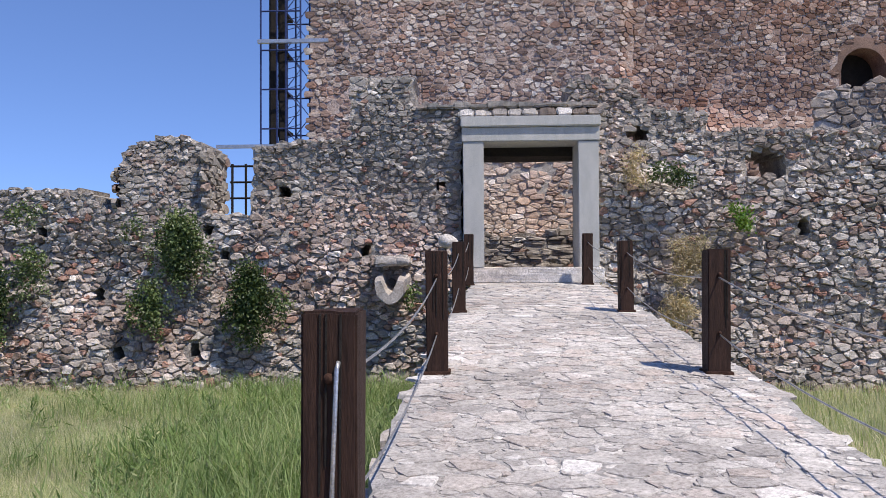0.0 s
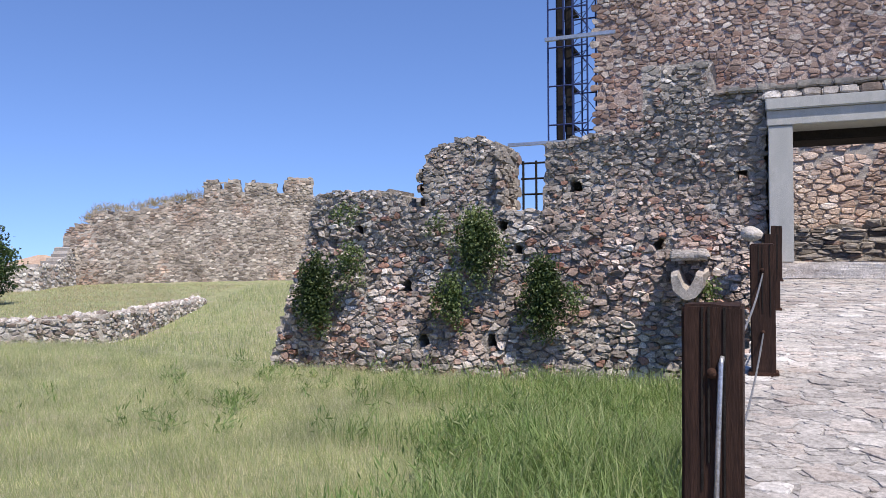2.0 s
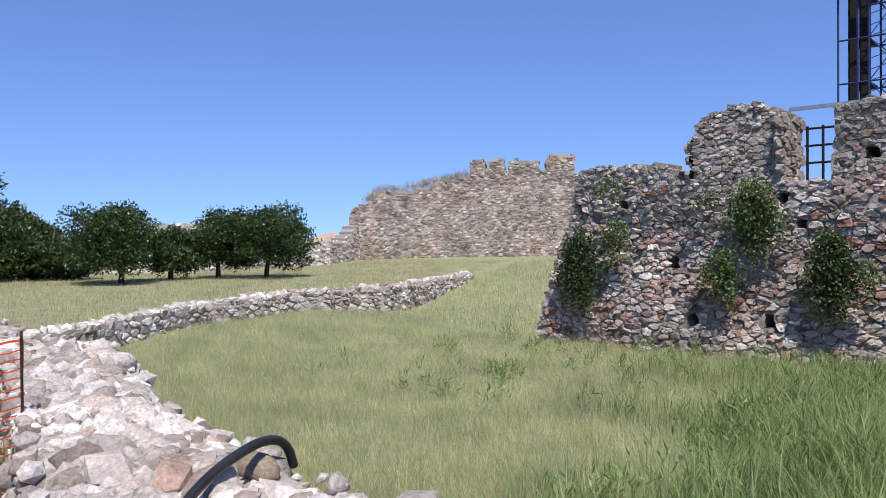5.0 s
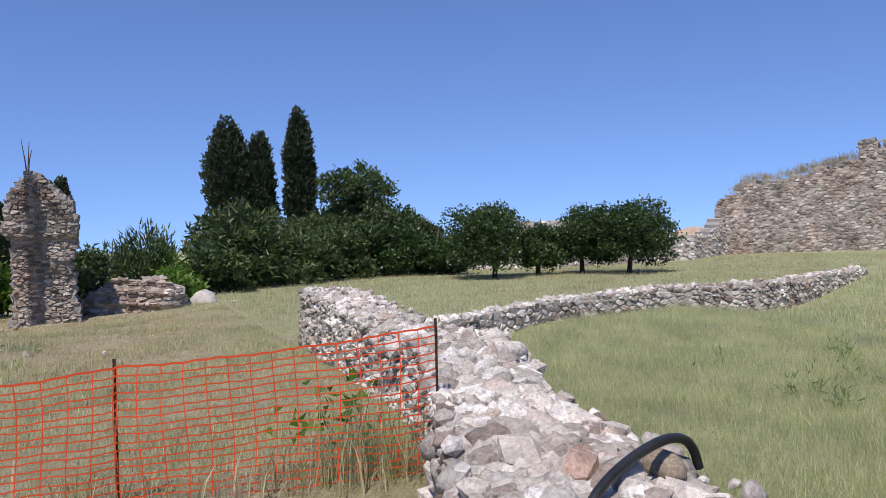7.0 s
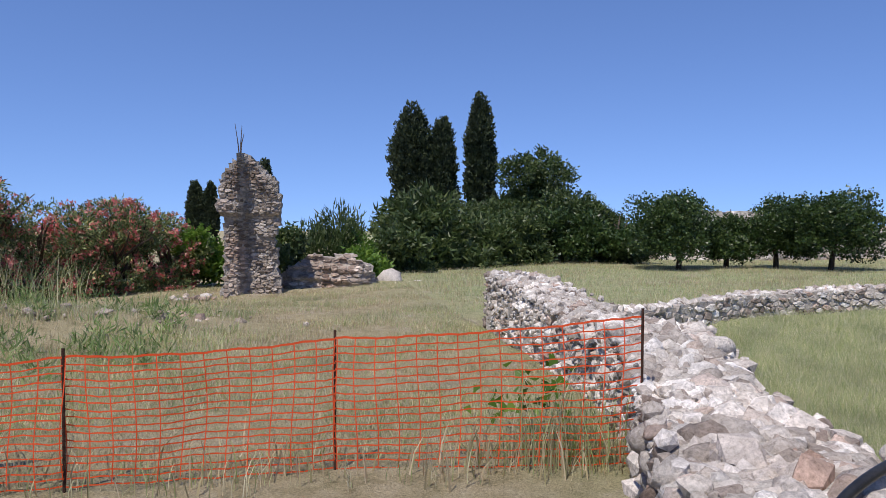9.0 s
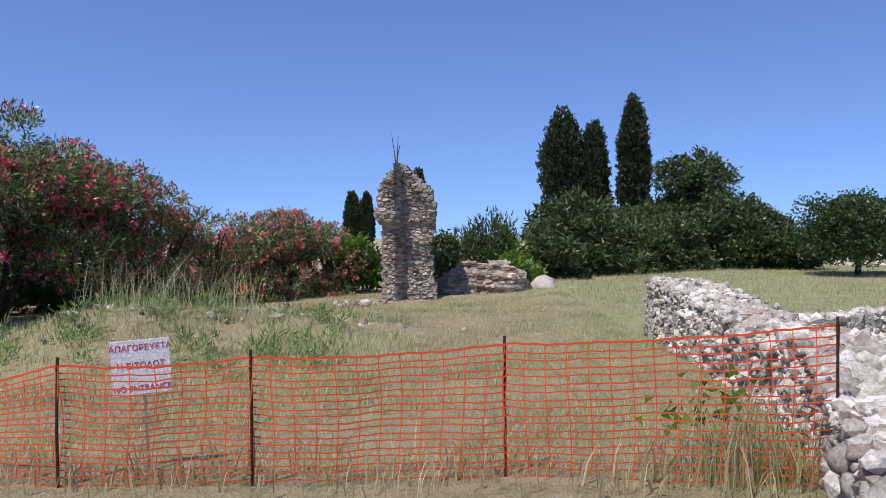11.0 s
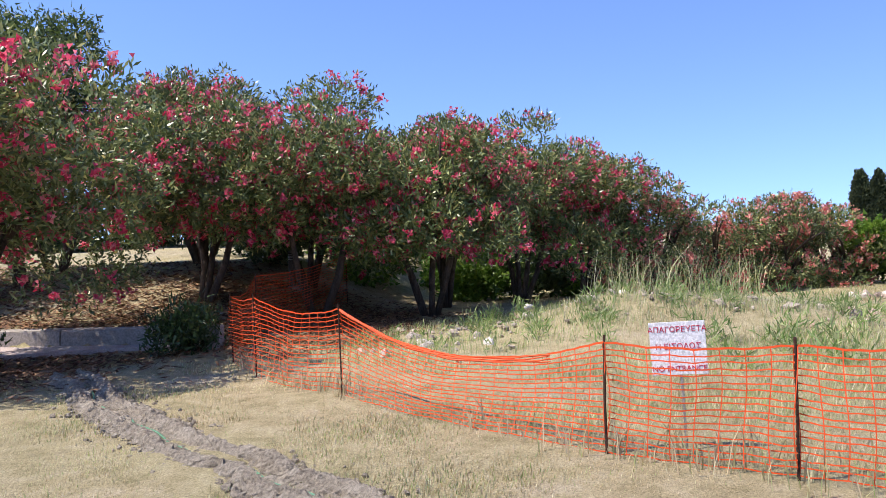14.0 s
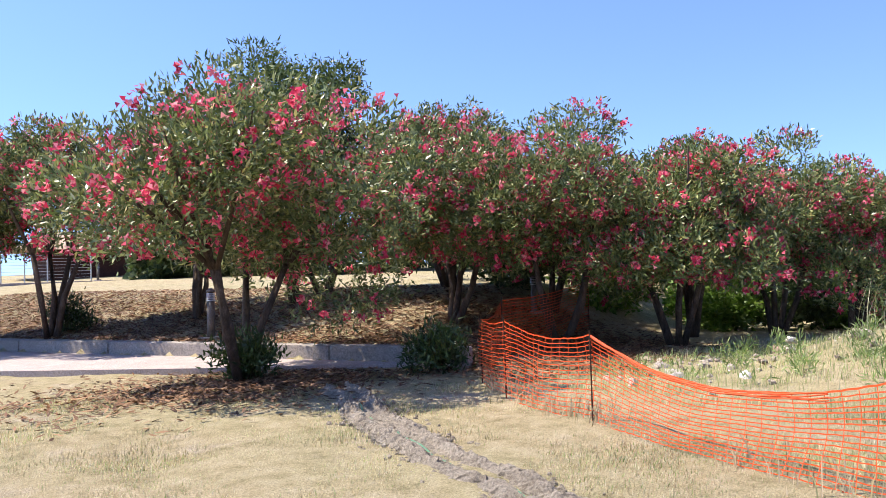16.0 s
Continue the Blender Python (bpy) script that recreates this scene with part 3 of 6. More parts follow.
def make_walkway():
    ys = np.linspace(-1.2, 14.3, 80)
    rng = np.random.RandomState(7)
    L, R = walk_l(ys) + rng.uniform(-0.03, 0.03, 80), walk_r(ys) + rng.uniform(-0.03, 0.03, 80)
    Z = walk_z(ys)
    V = np.concatenate([np.stack([L, ys, Z], 1), np.stack([R, ys, Z], 1), np.stack([L - 0.04, ys, Z * 0 - 1.2], 1), np.stack([R + 0.04, ys, Z * 0 - 1.2], 1)])
    i = np.arange(79)
    q = lambda a, b: np.stack([a * 80 + i, b * 80 + i, b * 80 + i + 1, a * 80 + i + 1], 1)
    F = np.concatenate([q(0, 1), q(1, 3), q(2, 0), q(3, 2), np.array([[0, 160, 240, 80], [79, 159, 319, 239]])])
    w = tagged(tess("pavement", V, F, M_JOINT), "raised walkway paved with irregular pale stones", "walkway", kind="structure")
    top = lambda u, v, o: np.stack([u, v, walk_z(v) + o], -1)
    cl = cells(-0.6, 2.4, -1.2, 14.3, 0.165, 0.125, 31, 0.46, lambda u, v: walk_l(v) + 0.09 < u < walk_r(v) - 0.09, 0.34)
    cl.sort(key=lambda c: c[0][1])
    near, rest = [c for c in cl if c[0][1] > 2.2][:300], [c for c in cl if c[0][1] <= 2.2]
    rest += [c for c in cl if c[0][1] > 2.2][300:]
    for k, c in enumerate(near):
        V, F = stones([c], top, 0.008, 0.009, 400 + k)
        tess("paving_stone", V, F, M_PAVE1, w)
    V, F = stones(rest, top, 0.008, 0.009, 77)
    tagged(tess("paving", V, F, M_PAVE, w), kind="stuff")
    bits = cells(-0.5, 2.3, 1.6, 9.0, 0.062, 0.052, 32, 0.6, lambda u, v: walk_l(v) + 0.04 < u < walk_r(v) - 0.04, 0.34)
    V, F = stones(bits, top, 0.003, 0.006, 79, True)
    tagged(tess("paving_chips", V, F, M_PAVE, w), "small stones filling the joints", kind="stuff")
    for xe, sgn, nm in ((walk_l, -1, "edge_l"), (walk_r, 1, "edge_r")):
        side = lambda u, v, o: np.stack([xe(u) + sgn * (0.03 + o), u, v], -1)
        c2 = cells(1.5, 14.2, -0.9, 1.2, 0.3, 0.16, 41, 0.25, lambda u, v: v < walk_z(u) - 0.08)
        V, F = stones(c2, side, 0.015, 0.03, 78, True)
        tagged(tess("side_stones", V, F[:, ::sgn], M_PALE, w), kind="stuff")


make_walkway()

# ---- posts and cables of the walkway ----


def make_post(x, y, zb, h, lean=0.0):
    p = thing("bollard", (x, y, zb), "dark brown timber post with cracked top, bolted to the walkway", "post", "walkway posts")
    bm = box(-0.084, -0.09, 0.0, 0.084, 0.09, h, 0.008, cuts=3)
    for v in bm.verts:
        n = noise.noise_vector(Vector((v.co.x * 9 + x, v.co.y * 9 + y, v.co.z * 2)))
        v.co += Vector((n.x * 0.006, n.y * 0.006, n.z * 0.012 if v.co.z > h * 0.9 else 0))
    part("timber", bm, M_WOOD, p)
    for k in range(3):
        cx = random.uniform(-0.06, 0.06)
        part("crack", box(cx, -0.094, h * random.uniform(0.3, 0.6), cx + 0.006, -0.0885, h * 0.995), M_DARK, p, "dark split in the timber")
    for zz in (0.33 * h, 0.8 * h):
        b = bmesh.new()
        bmesh.ops.create_icosphere(b, subdivisions=2, radius=0.016, matrix=Matrix.Translation((0, -0.095, zz)))
        part("bolt", b, M_RUST, p, smooth=True)
    part("shoe", box(-0.105, -0.105, -0.01, 0.105, 0.105, 0.025, 0.006), M_RUST, p, "rusty steel foot plate")
    p.rotation_euler = (0, radians(lean), 0)
    return p


POSTS_L = [(-0.4, 2.34), (-0.265, 6.1), (-0.17, 9.9), (-0.07, 13.7)]
POSTS_R = [(1.9, 2.4), (1.9, 6.1), (1.95, 9.9), (2.02, 13.7)]
for row in (POSTS_L, POSTS_R):
    for k, (x, y) in enumerate(row):
        zb = float(walk_z(y))
        if (x, y) != (1.9, 2.4):
            make_post(x, y, zb, 0.96 if y < 8 else 0.9, random.uniform(-0.6, 0.6))


def sag(a, b, drop, n=14):
    a, b = Vector(a), Vector(b)
    return [a.lerp(b, i / n) - Vector((0, 0, drop * 4 * (i / n) * (1 - i / n))) for i in range(n + 1)]


def cable(a, b, drop, r=0.006):
    c = part("cable", tube(sag(a, b, drop), [r] * 15, 6), M_STEEL, None, smooth=True)
    tagged(c, "grey steel cable strung between timber posts", "cable", "walkway cables")


for row in (POSTS_L, POSTS_R):
    for (x0, y0), (x1, y1) in zip(row, row[1:]):
        for f in (0.33, 0.8):
            cable((x0, y0 + 0.095, walk_z(y0) + 0.93 * f), (x1, y1 - 0.095, walk_z(y1) + 0.93 * f), 0.09)
c = part("cable", tube([(-0.41, 2.225, 0.2), (-0.395, 2.235, 0.55), (-0.38, 2.238, 0.95), (-0.37, 2.238, 1.2), (-0.365, 2.25, 1.22)], [0.0075] * 5, 8), M_STEEL, None, smooth=True)
tagged(c, "thick steel cable hanging down the face of a post", "cable", "walkway cables")



def round_off(pts, times=2):
    """The line through pts with its corners cut, twice over."""
    for _ in range(times):
        out = [pts[0]]
        for a, b in zip(pts, pts[1:]):
            out += [tuple(p * 0.75 + q * 0.25 for p, q in zip(a, b)), tuple(p * 0.25 + q * 0.75 for p, q in zip(a, b))]
        pts = out + [pts[-1]]
    return pts


# ---- rocks ----


def rock_arrays(seed, sub=2, flat=0.75):
    rng = np.random.RandomState(seed)
    bm = bmesh.new()
    bmesh.ops.create_icosphere(bm, subdivisions=sub, radius=1)
    D = np.array([v.co[:] for v in bm.verts])
    F = np.array([[v.index for v in f.verts] for f in bm.faces])
    bm.free()
    N = rng.normal(size=(13, 3))
    N /= np.linalg.norm(N, axis=1)[:, None]
    d = rng.uniform(0.55, 1.0, 13)
    dot = D @ N.T
    r = np.where(dot > 0.05, d / np.maximum(dot, 0.05), 9)
    r = np.minimum(-np.log(np.exp(-17 * r).sum(1)) / 17, 1.1)
    V = D * r[:, None]
    V += rng.uniform(-0.02, 0.02, V.shape)
    return V * np.array((1.0, rng.uniform(0.65, 0.95), flat * rng.uniform(0.75, 1.1))), F


ROCKS = [rock_arrays(s) for s in range(14)]
ROCKS_LOW = [rock_arrays(s + 50, 1) for s in range(10)]


def rock_pile(name, places, mat, parent, seed, lib=None):
    """Many joined rocks: places of (x, y, z, radius)."""
    rng = np.random.RandomState(seed)
    lib = lib or ROCKS_LOW
    V, F, base = [], [], 0
    for x, y, z, r in places:
        A, B = lib[rng.randint(len(lib))]
        R = np.array(Euler((rng.uniform(-0.4, 0.4), rng.uniform(-0.4, 0.4), rng.uniform(0, 6.3))).to_matrix())
        V.append(A @ R.T * r + np.array((x, y, z)))
        F.append(B + base)
        base += len(A)
    return tess(name, np.concatenate(V), np.concatenate(F), mat, parent)


rock_meshes = []
for A, B in ROCKS:
    o = tess("stone", A, B, M_PALE1, None, True)
    rock_meshes.append(o.data)
    bpy.data.objects.remove(o)


def rock(x, y, z, r, rng, parent, name="stone"):
    o = new(name, rock_meshes[rng.randrange(len(rock_meshes))])
    o.parent = parent
    o.matrix_basis = pose(x, y, z, rng.uniform(-20, 20), rng.uniform(-20, 20), rng.uniform(0, 360)) @ Matrix.Diagonal((r, r, r, 1))
    return o


# ---- low rubble wall beside the fence ----
rub_c = lambda x: np.interp(x, [-13, -9, -7, -5.5, -4.2, -3, -1.4], [2.62, 2.45, 2.28, 2.08, 1.68, 1.46, 1.42])
rub_h = lambda x: np.interp(x, [-13, -11.5, -9, -7.6, -7.1, -6.2, -5.6, -5.2, -4.5, -3, -1.9], [0.88, 0.9, 0.78, 0.68, 0.76, 0.84, 0.72, 0.64, 0.6, 0.58, 0.57])
rub_hw = lambda x: np.interp(x, [-7, -4.6, -3.6, -1.4], [0.42, 0.46, 0.56, 0.58])


def make_rubble_wall():
    xs = np.linspace(-12.9, -1.3, 90)
    rng = np.random.RandomState(12)
    C, H = rub_c(xs), rub_h(xs) - 0.13
    prof_y = [-1.12, -1.0, -0.85, 0, 0.85, 1.0, 1.12]
    prof_z = [-1.2, 0.55, 0.93, 1.0, 0.93, 0.3, -1.2]
    rows = []
    for fy, fz in zip(prof_y, prof_z):
        z = np.where(fz < 0, fz, H * fz)
        rows.append(np.stack([xs, C + fy * rub_hw(xs) * 0.92 + rng.uniform(-0.03, 0.03, 90), z + rng.uniform(-0.03, 0.03, 90)], 1))
    V = np.concatenate(rows)
    i = np.arange(89)
    F = np.concatenate([np.stack([k * 90 + i, k * 90 + i + 1, (k + 1) * 90 + i + 1, (k + 1) * 90 + i], 1) for k in range(6)])
    caps = np.array([[k * 90 for k in range(7)], [k * 90 + 89 for k in range(6, -1, -1)]])
    w = tagged(tess("rubble_wall", V, [F, caps], M_MORTAR_PALE), "low broken wall of pale rubble stones and crumbling mortar", "wall", kind="structure")
    r = random.Random(8)
    near, far = [], []
    for k in range(4200):
        x = r.uniform(-12.95, -1.3)
        if r.random() < 0.45:
            x = r.uniform(-6.6, -1.3)
        rub_w = float(rub_hw(x))
        a = r.uniform(-1, 1)
        top = r.random() < 0.45
        size = r.uniform(0.045, 0.1) if r.random() < 0.7 else r.uniform(0.1, 0.16)
        h = float(rub_h(x))
        if top:
            yy, zz = float(rub_c(x)) + a * rub_w * 0.85, h - 0.12 - 0.05 * a * a - size * 0.25 + fnoise(x, a, 2.0) * 0.07
        else:
            side = -1 if r.random() < 0.62 else 1
            zz = r.uniform(-0.75 if side > 0 else -0.1, h - 0.12)
            yy = float(rub_c(x)) + side * rub_w * (0.95 + 0.08 * (h - zz)) - side * size * 0.3
            size *= 0.85
        if r.random() < 0.02 and x > -7:
            size = r.uniform(0.16, 0.21)
        near.append((x, yy, zz, size)) if -5.9 < x < -2.1 and zz > 0.0 and size > 0.065 and len(near) < 300 else far.append((x, yy, zz, size * 0.9))
    for p in near:
        rock(*p, r, w)
    rock(-5.7, 2.42, 0.62, 0.14, r, w)
    tagged(rock_pile("loose_rubble", far, M_PALE, w, 3), kind="stuff")


make_rubble_wall()
PIPE_LINE = round_off([(-2.8, 1.1, 0.330), (-2.9, 1.28, 0.460), (-2.95, 1.37, 0.515), (-3.01, 1.52, 0.570), (-3.07, 1.69, 0.605), (-3.13, 1.84, 0.610), (-3.18, 1.96, 0.580), (-3.205, 2.03, 0.520), (-3.21, 2.06, 0.430)])
pipe = part("pipe", tube(PIPE_LINE, [0.022] * len(PIPE_LINE), 12), M_BLACK, None, smooth=True)
tagged(pipe, "bent black plastic pipe sticking out of the rubble wall", "pipe")


def make_low_wall():
    ys = np.linspace(3.2, 24.0, 120)
    rng = np.random.RandomState(5)
    X = low_wall_x(ys) + 0.3
    top = np.interp(ys, [3, 6, 9, 16.5, 17.2, 21, 24], [-0.06, -0.07, -0.03, 0.04, 0.0, 0.1, 0.12])
    rows = [np.stack([X + 0.42, ys, top * 0 - 1.3], 1), np.stack([X + 0.3, ys, top], 1), np.stack([X - 0.3, ys, top + 0.02], 1), np.stack([X - 0.32, ys, top * 0 - 1.3], 1)]
    V = np.concatenate(rows) + np.concatenate([rng.uniform(-0.03, 0.03, (480, 3))])
    i = np.arange(119)
    F = np.concatenate([np.stack([k * 120 + i, k * 120 + i + 1, (k + 1) * 120 + i + 1, (k + 1) * 120 + i], 1) for k in range(3)])
    w = tagged(tess("retaining_wall", V, F, M_MORTAR_PALE), "long low dry-stone retaining wall across the meadow", "wall", kind="structure")
    face = lambda u, v, o: np.stack([low_wall_x(u) + 0.6 + 0.12 * np.clip(np.interp(u, ys, top) - v, 0, 2) / 1.4 + o, u, v], -1)
    ok = lambda u, v: v < np.interp(u, ys, top) - 0.02 and v > float(gz(low_wall_x(u) + 0.9, u)) - 0.15
    cl = cells(3.3, 23.9, -1.0, 0.3, 0.18, 0.1, 61, 0.33, ok)
    single = [c for c in cl if 9 < c[0][0] < 16][:300]
    ids = {id(c) for c in single}
    V, F = stones([c for c in cl if id(c) not in ids], face, 0.014, 0.05, 9)
    tagged(tess("masonry", V, F, M_PALE, w), kind="stuff")
    for k, c in enumerate(single):
        V, F = stones([c], face, 0.014, 0.05, 900 + k)
        tess("stone", V, F, M_PALE1, w)
    r = random.Random(2)
    tagged(rock_pile("coping", [(float(low_wall_x(y)) + r.uniform(0.0, 0.6), y, float(np.interp(y, ys, top)) + r.uniform(-0.04, 0.03), r.uniform(0.08, 0.17)) for y in [r.uniform(3.3, 23.9) for _ in range(420)]], M_PALE, w, 4), kind="stuff")


make_low_wall()

# ---- orange safety fence ----
FP = [(-5.0, 1.5), (-5.17, -0.39), (-5.05, -1.9), (-4.95, -3.02), (-5.72, -6.13), (-6.06, -7.8), (-6.75, -9.1), (-8.4, -10.6), (-11.8, -11.9)]
FTOP = [0.94, 0.81, 0.75, 0.72, 0.84, 0.92, 0.85, 0.95, 0.95]
FSAG = [0.03, 0.03, 0.03, 0.26, 0.1, 0.05, 0.1, 0.05]
fence = thing("safety_fence", (0, 0, 0), "orange plastic mesh safety fence tied to rusty steel rods", "fence")


def ribbon(P, w, up):
    """Vertices and faces of a flat strand along P, w wide along the vectors up."""
    n = len(P)
    V = np.concatenate([P - up * w / 2, P + up * w / 2])
    i = np.arange(n - 1)
    return V, np.stack([i, i + 1, n + i + 1, n + i], 1)


def make_net(a, b, ha, hb, sg, seed):
    rng = np.random.RandomState(seed)
    a, b = np.array(a), np.array(b)
    L = np.linalg.norm(b - a)
    d = (b - a) / L
    nrm = np.array((-d[1], d[0]))
    rows, cols = 17, max(4, int(L / 0.125))

    def at(s, h):
        s, h = np.broadcast_arrays(np.asarray(s, float), np.asarray(h, float))
        droop = 4 * s * (1 - s)
        xy = a + s[..., None] * (b - a)
        g = gz(xy[..., 0], xy[..., 1])
        top = ha + (hb - ha) * s - sg * droop
        z = g + 0.02 + (top - 0.02) * h + 0.004 * np.sin(s * 23 + h * 4 + seed)
        out = 0.05 * np.sin(s * 9 + seed) * np.sin(h * 3) + sg * 0.5 * droop * (1 - h)
        return np.concatenate([xy + nrm * out[..., None], z[..., None]], -1)

    V, F, base = [], [], 0
    for r in range(rows + 1):
        s = np.linspace(0, 1, cols * 2 + 1)
        h = r / rows
        P = at(s, h + 0.006 * np.abs(np.sin(s * cols * math.pi)) * (r % 2 * 2 - 1))
        v, f = ribbon(P, 0.013 if r == rows else 0.0085, np.array((0, 0, 1.0)))
        V.append(v), F.append(f + base)
        base += len(v)
    for c in range(cols + 1):
        h = np.linspace(0, 1, rows + 1)
        P = at(c / cols + 0.1 / cols * np.sin(h * 5 + c * 0.3), h)
        v, f = ribbon(P, 0.006, np.array((d[0], d[1], 0.0)))
        V.append(v), F.append(f + base)
        base += len(v)
    tess("net_panel", np.concatenate(V), np.concatenate(F), M_NET, fence)
    if sg > 0.2:
        sc = np.linspace(1, 0.15, 40)
        for j in range(4):
            P = at(sc, 0.995 - 0.03 * j * (1 - sc) + 0.01 * np.sin(sc * 40 + j * 1.6))
            part("top_cord", tube([tuple(p) for p in P], list(0.004 + 0.006 * sc), 5), M_NET, fence, "bunched orange net edge drawn into a cord")


for k, (a, b) in enumerate(zip(FP, FP[1:])):
    make_net(a, b, FTOP[k], FTOP[k + 1], FSAG[k], k)
for (x, y), h in zip(FP, FTOP):
    z = float(gz(x, y))
    part("rod", tube([(x, y, z - 0.1), (x + random.uniform(-0.01, 0.01), y, z + h / 2), (x + random.uniform(-0.015, 0.015), y, z + h + 0.05)], [0.009] * 3, 6), M_RUST, fence)

# ---- plants ----


def foliage(clumps, count, per, L, W, seed, up=0.35, shell=0.55, spread=0.8, cluster=0.1, tri=False):
    """Leaves in tufts over a set of ellipsoids (x, y, z, rx, ry, rz)."""
    rng = np.random.RandomState(seed)
    C = np.array(clumps, float)
    wgt = (C[:, 3] * C[:, 4] * C[:, 5]) ** (2 / 3)
    k = rng.choice(len(C), count, p=wgt / wgt.sum())
    dr = rng.normal(size=(count, 3))
    dr /= np.linalg.norm(dr, axis=1)[:, None]
    rad = shell + (1 - shell) * rng.rand(count) ** 0.7
    P = C[k, :3] + dr * C[k, 3:] * (rad * rng.uniform(0.88, 1.1, count))[:, None]
    P, dr = np.repeat(P, per, 0), np.repeat(dr, per, 0)
    n = len(P)
    ld = dr * 0.7 + np.array((0, 0, up)) + rng.normal(size=(n, 3)) * spread
    ld /= np.linalg.norm(ld, axis=1)[:, None]
    P = P + rng.normal(size=(n, 3)) * cluster * 0.5
    sd = np.cross(ld, rng.normal(size=(n, 3)))
    sd /= np.linalg.norm(sd, axis=1)[:, None] + 1e-9
    ll = (L * rng.uniform(0.6, 1.25, n))[:, None]
    if tri:
        V = np.stack([P + sd * W * 0.55, P + ld * ll, P - sd * W * 0.55], 1).reshape(-1, 3)
        return V, np.arange(n * 3).reshape(n, 3)
    V = np.stack([P, P + ld * ll * 0.45 + sd * W * 0.5, P + ld * ll, P + ld * ll * 0.45 - sd * W * 0.5], 1).reshape(-1, 3)
    return V, np.arange(n * 4).reshape(n, 4)


def limbs(rng, stems, height, r0, spread, parent, forks=3):
    """A tapered trunk, or several, each forking into limbs, as parts of parent."""
    for _ in range(stems):
        a = rng.uniform(0, 6.28)
        p = Vector((math.cos(a) * 0.09 * (stems > 1), math.sin(a) * 0.09 * (stems > 1), -0.1))
        q = p + Vector((math.cos(a) * spread * 0.35, math.sin(a) * spread * 0.35, height * 0.5))
        m = p.lerp(q, 0.5) + Vector((rng.uniform(-0.1, 0.1), rng.uniform(-0.1, 0.1), 0))
        part("trunk", tube([p, m, q], [r0, r0 * 0.8, r0 * 0.62], 8), M_BARK, parent, smooth=True)
        for _ in range(forks):
            b = a + rng.uniform(-1.2, 1.2)
            e = q + Vector((math.cos(b) * spread * rng.uniform(0.3, 0.9), math.sin(b) * spread * rng.uniform(0.3, 0.9), height * rng.uniform(0.3, 0.55)))
            mm = q.lerp(e, 0.5) + Vector((rng.uniform(-0.12, 0.12), rng.uniform(-0.12, 0.12), 0.1))
            part("limb", tube([q - Vector((0, 0, r0 * 0.5)), mm, e], [r0 * 0.55, r0 * 0.38, r0 * 0.12], 6), M_BARK, parent, smooth=True)


def oleander(loc, h, rx, seed, label, dense=1.0, pale=False, base=0.3):
    rng = random.Random(seed)
    t = thing("oleander", loc, label, "tree", "flowering oleanders")
    limbs(rng, 4, h * 0.75, 0.075, rx * 0.8, t)
    clumps = []
    for _ in range(18):
        a, rr = rng.uniform(0, 6.28), rx * math.sqrt(rng.random()) * 0.78
        zc = h * rng.uniform(base + 0.1, 0.84) - 0.25 * h * (rr / rx) ** 2
        s = rng.uniform(0.34, 0.5) * rx * 0.95
        clumps.append((math.cos(a) * rr, math.sin(a) * rr, zc, s, s, s * rng.uniform(0.6, 0.85)))
    V, F = foliage(clumps, int(1500 * dense), 12, 0.125, 0.036, seed, 0.45, 0.45, 0.75, 0.13)
    tess("crown", V, F, M_OLEANDER, t)
    V, F = foliage([(*c[:3], *(q * 0.95 for q in c[3:])) for c in clumps], int((460 if pale else 270) * dense), 15, 0.065, 0.07, seed + 1, 0.4, 0.96, 1.3, 0.09, True)
    tess("blossoms", V, F, M_FLOWER_PALE if pale else M_FLOWER, t)
    return t


OLE = "flowering oleander tree with pink blossoms and several stems"
oleander((-4.44, -11.82, -0.1), 4.75, 2.75, 1, "large oleander tree full of pink blossoms beside the paved path", 2.1, False, 0.36)
for k, (x, y, h, r) in enumerate([(-8.9, -12.7, 4.2, 1.9), (-10.4, -11.3, 4.3, 2.0), (-11.6, -12.8, 4.7, 2.1), (-12.0, -9.9, 4.6, 2.0), (-13.8, -10.9, 4.8, 2.1), (-15.6, -10.1, 4.6, 2.0), (-17.4, -9.4, 4.3, 1.9)]):
    oleander((x, y, float(gz(x, y))), h, r, 10 + k, "flowering oleander with pink blossoms and several stems in a row", 1.3)
for k, (x, y, h, r) in enumerate([(-19.5, -8.6, 3.45, 1.7), (-21.0, -7.2, 2.95, 1.7), (-22.3, -6.0, 2.6, 1.6), (-23.4, -4.8, 2.25, 1.4)]):
    oleander((x, y, float(gz(x, y))), h, r, 30 + k, "lower oleander bush with faded pink blossoms", 0.8, True, 0.0)
for k, (x, y, h, r) in enumerate([(-3.0, -18.7, 5.0, 1.9), (-0.8, -20.2, 4.1, 1.7), (-5.7, -17.7, 4.2, 2.4), (-8.4, -16.9, 4.3, 2.4), (-10.6, -15.0, 4.2, 2.1)]):
    oleander((x, y, float(gz(x, y))), h, r, 40 + k, "flowering oleander with pink blossoms on a leaf-strewn bank", 1.6, base=0.5)


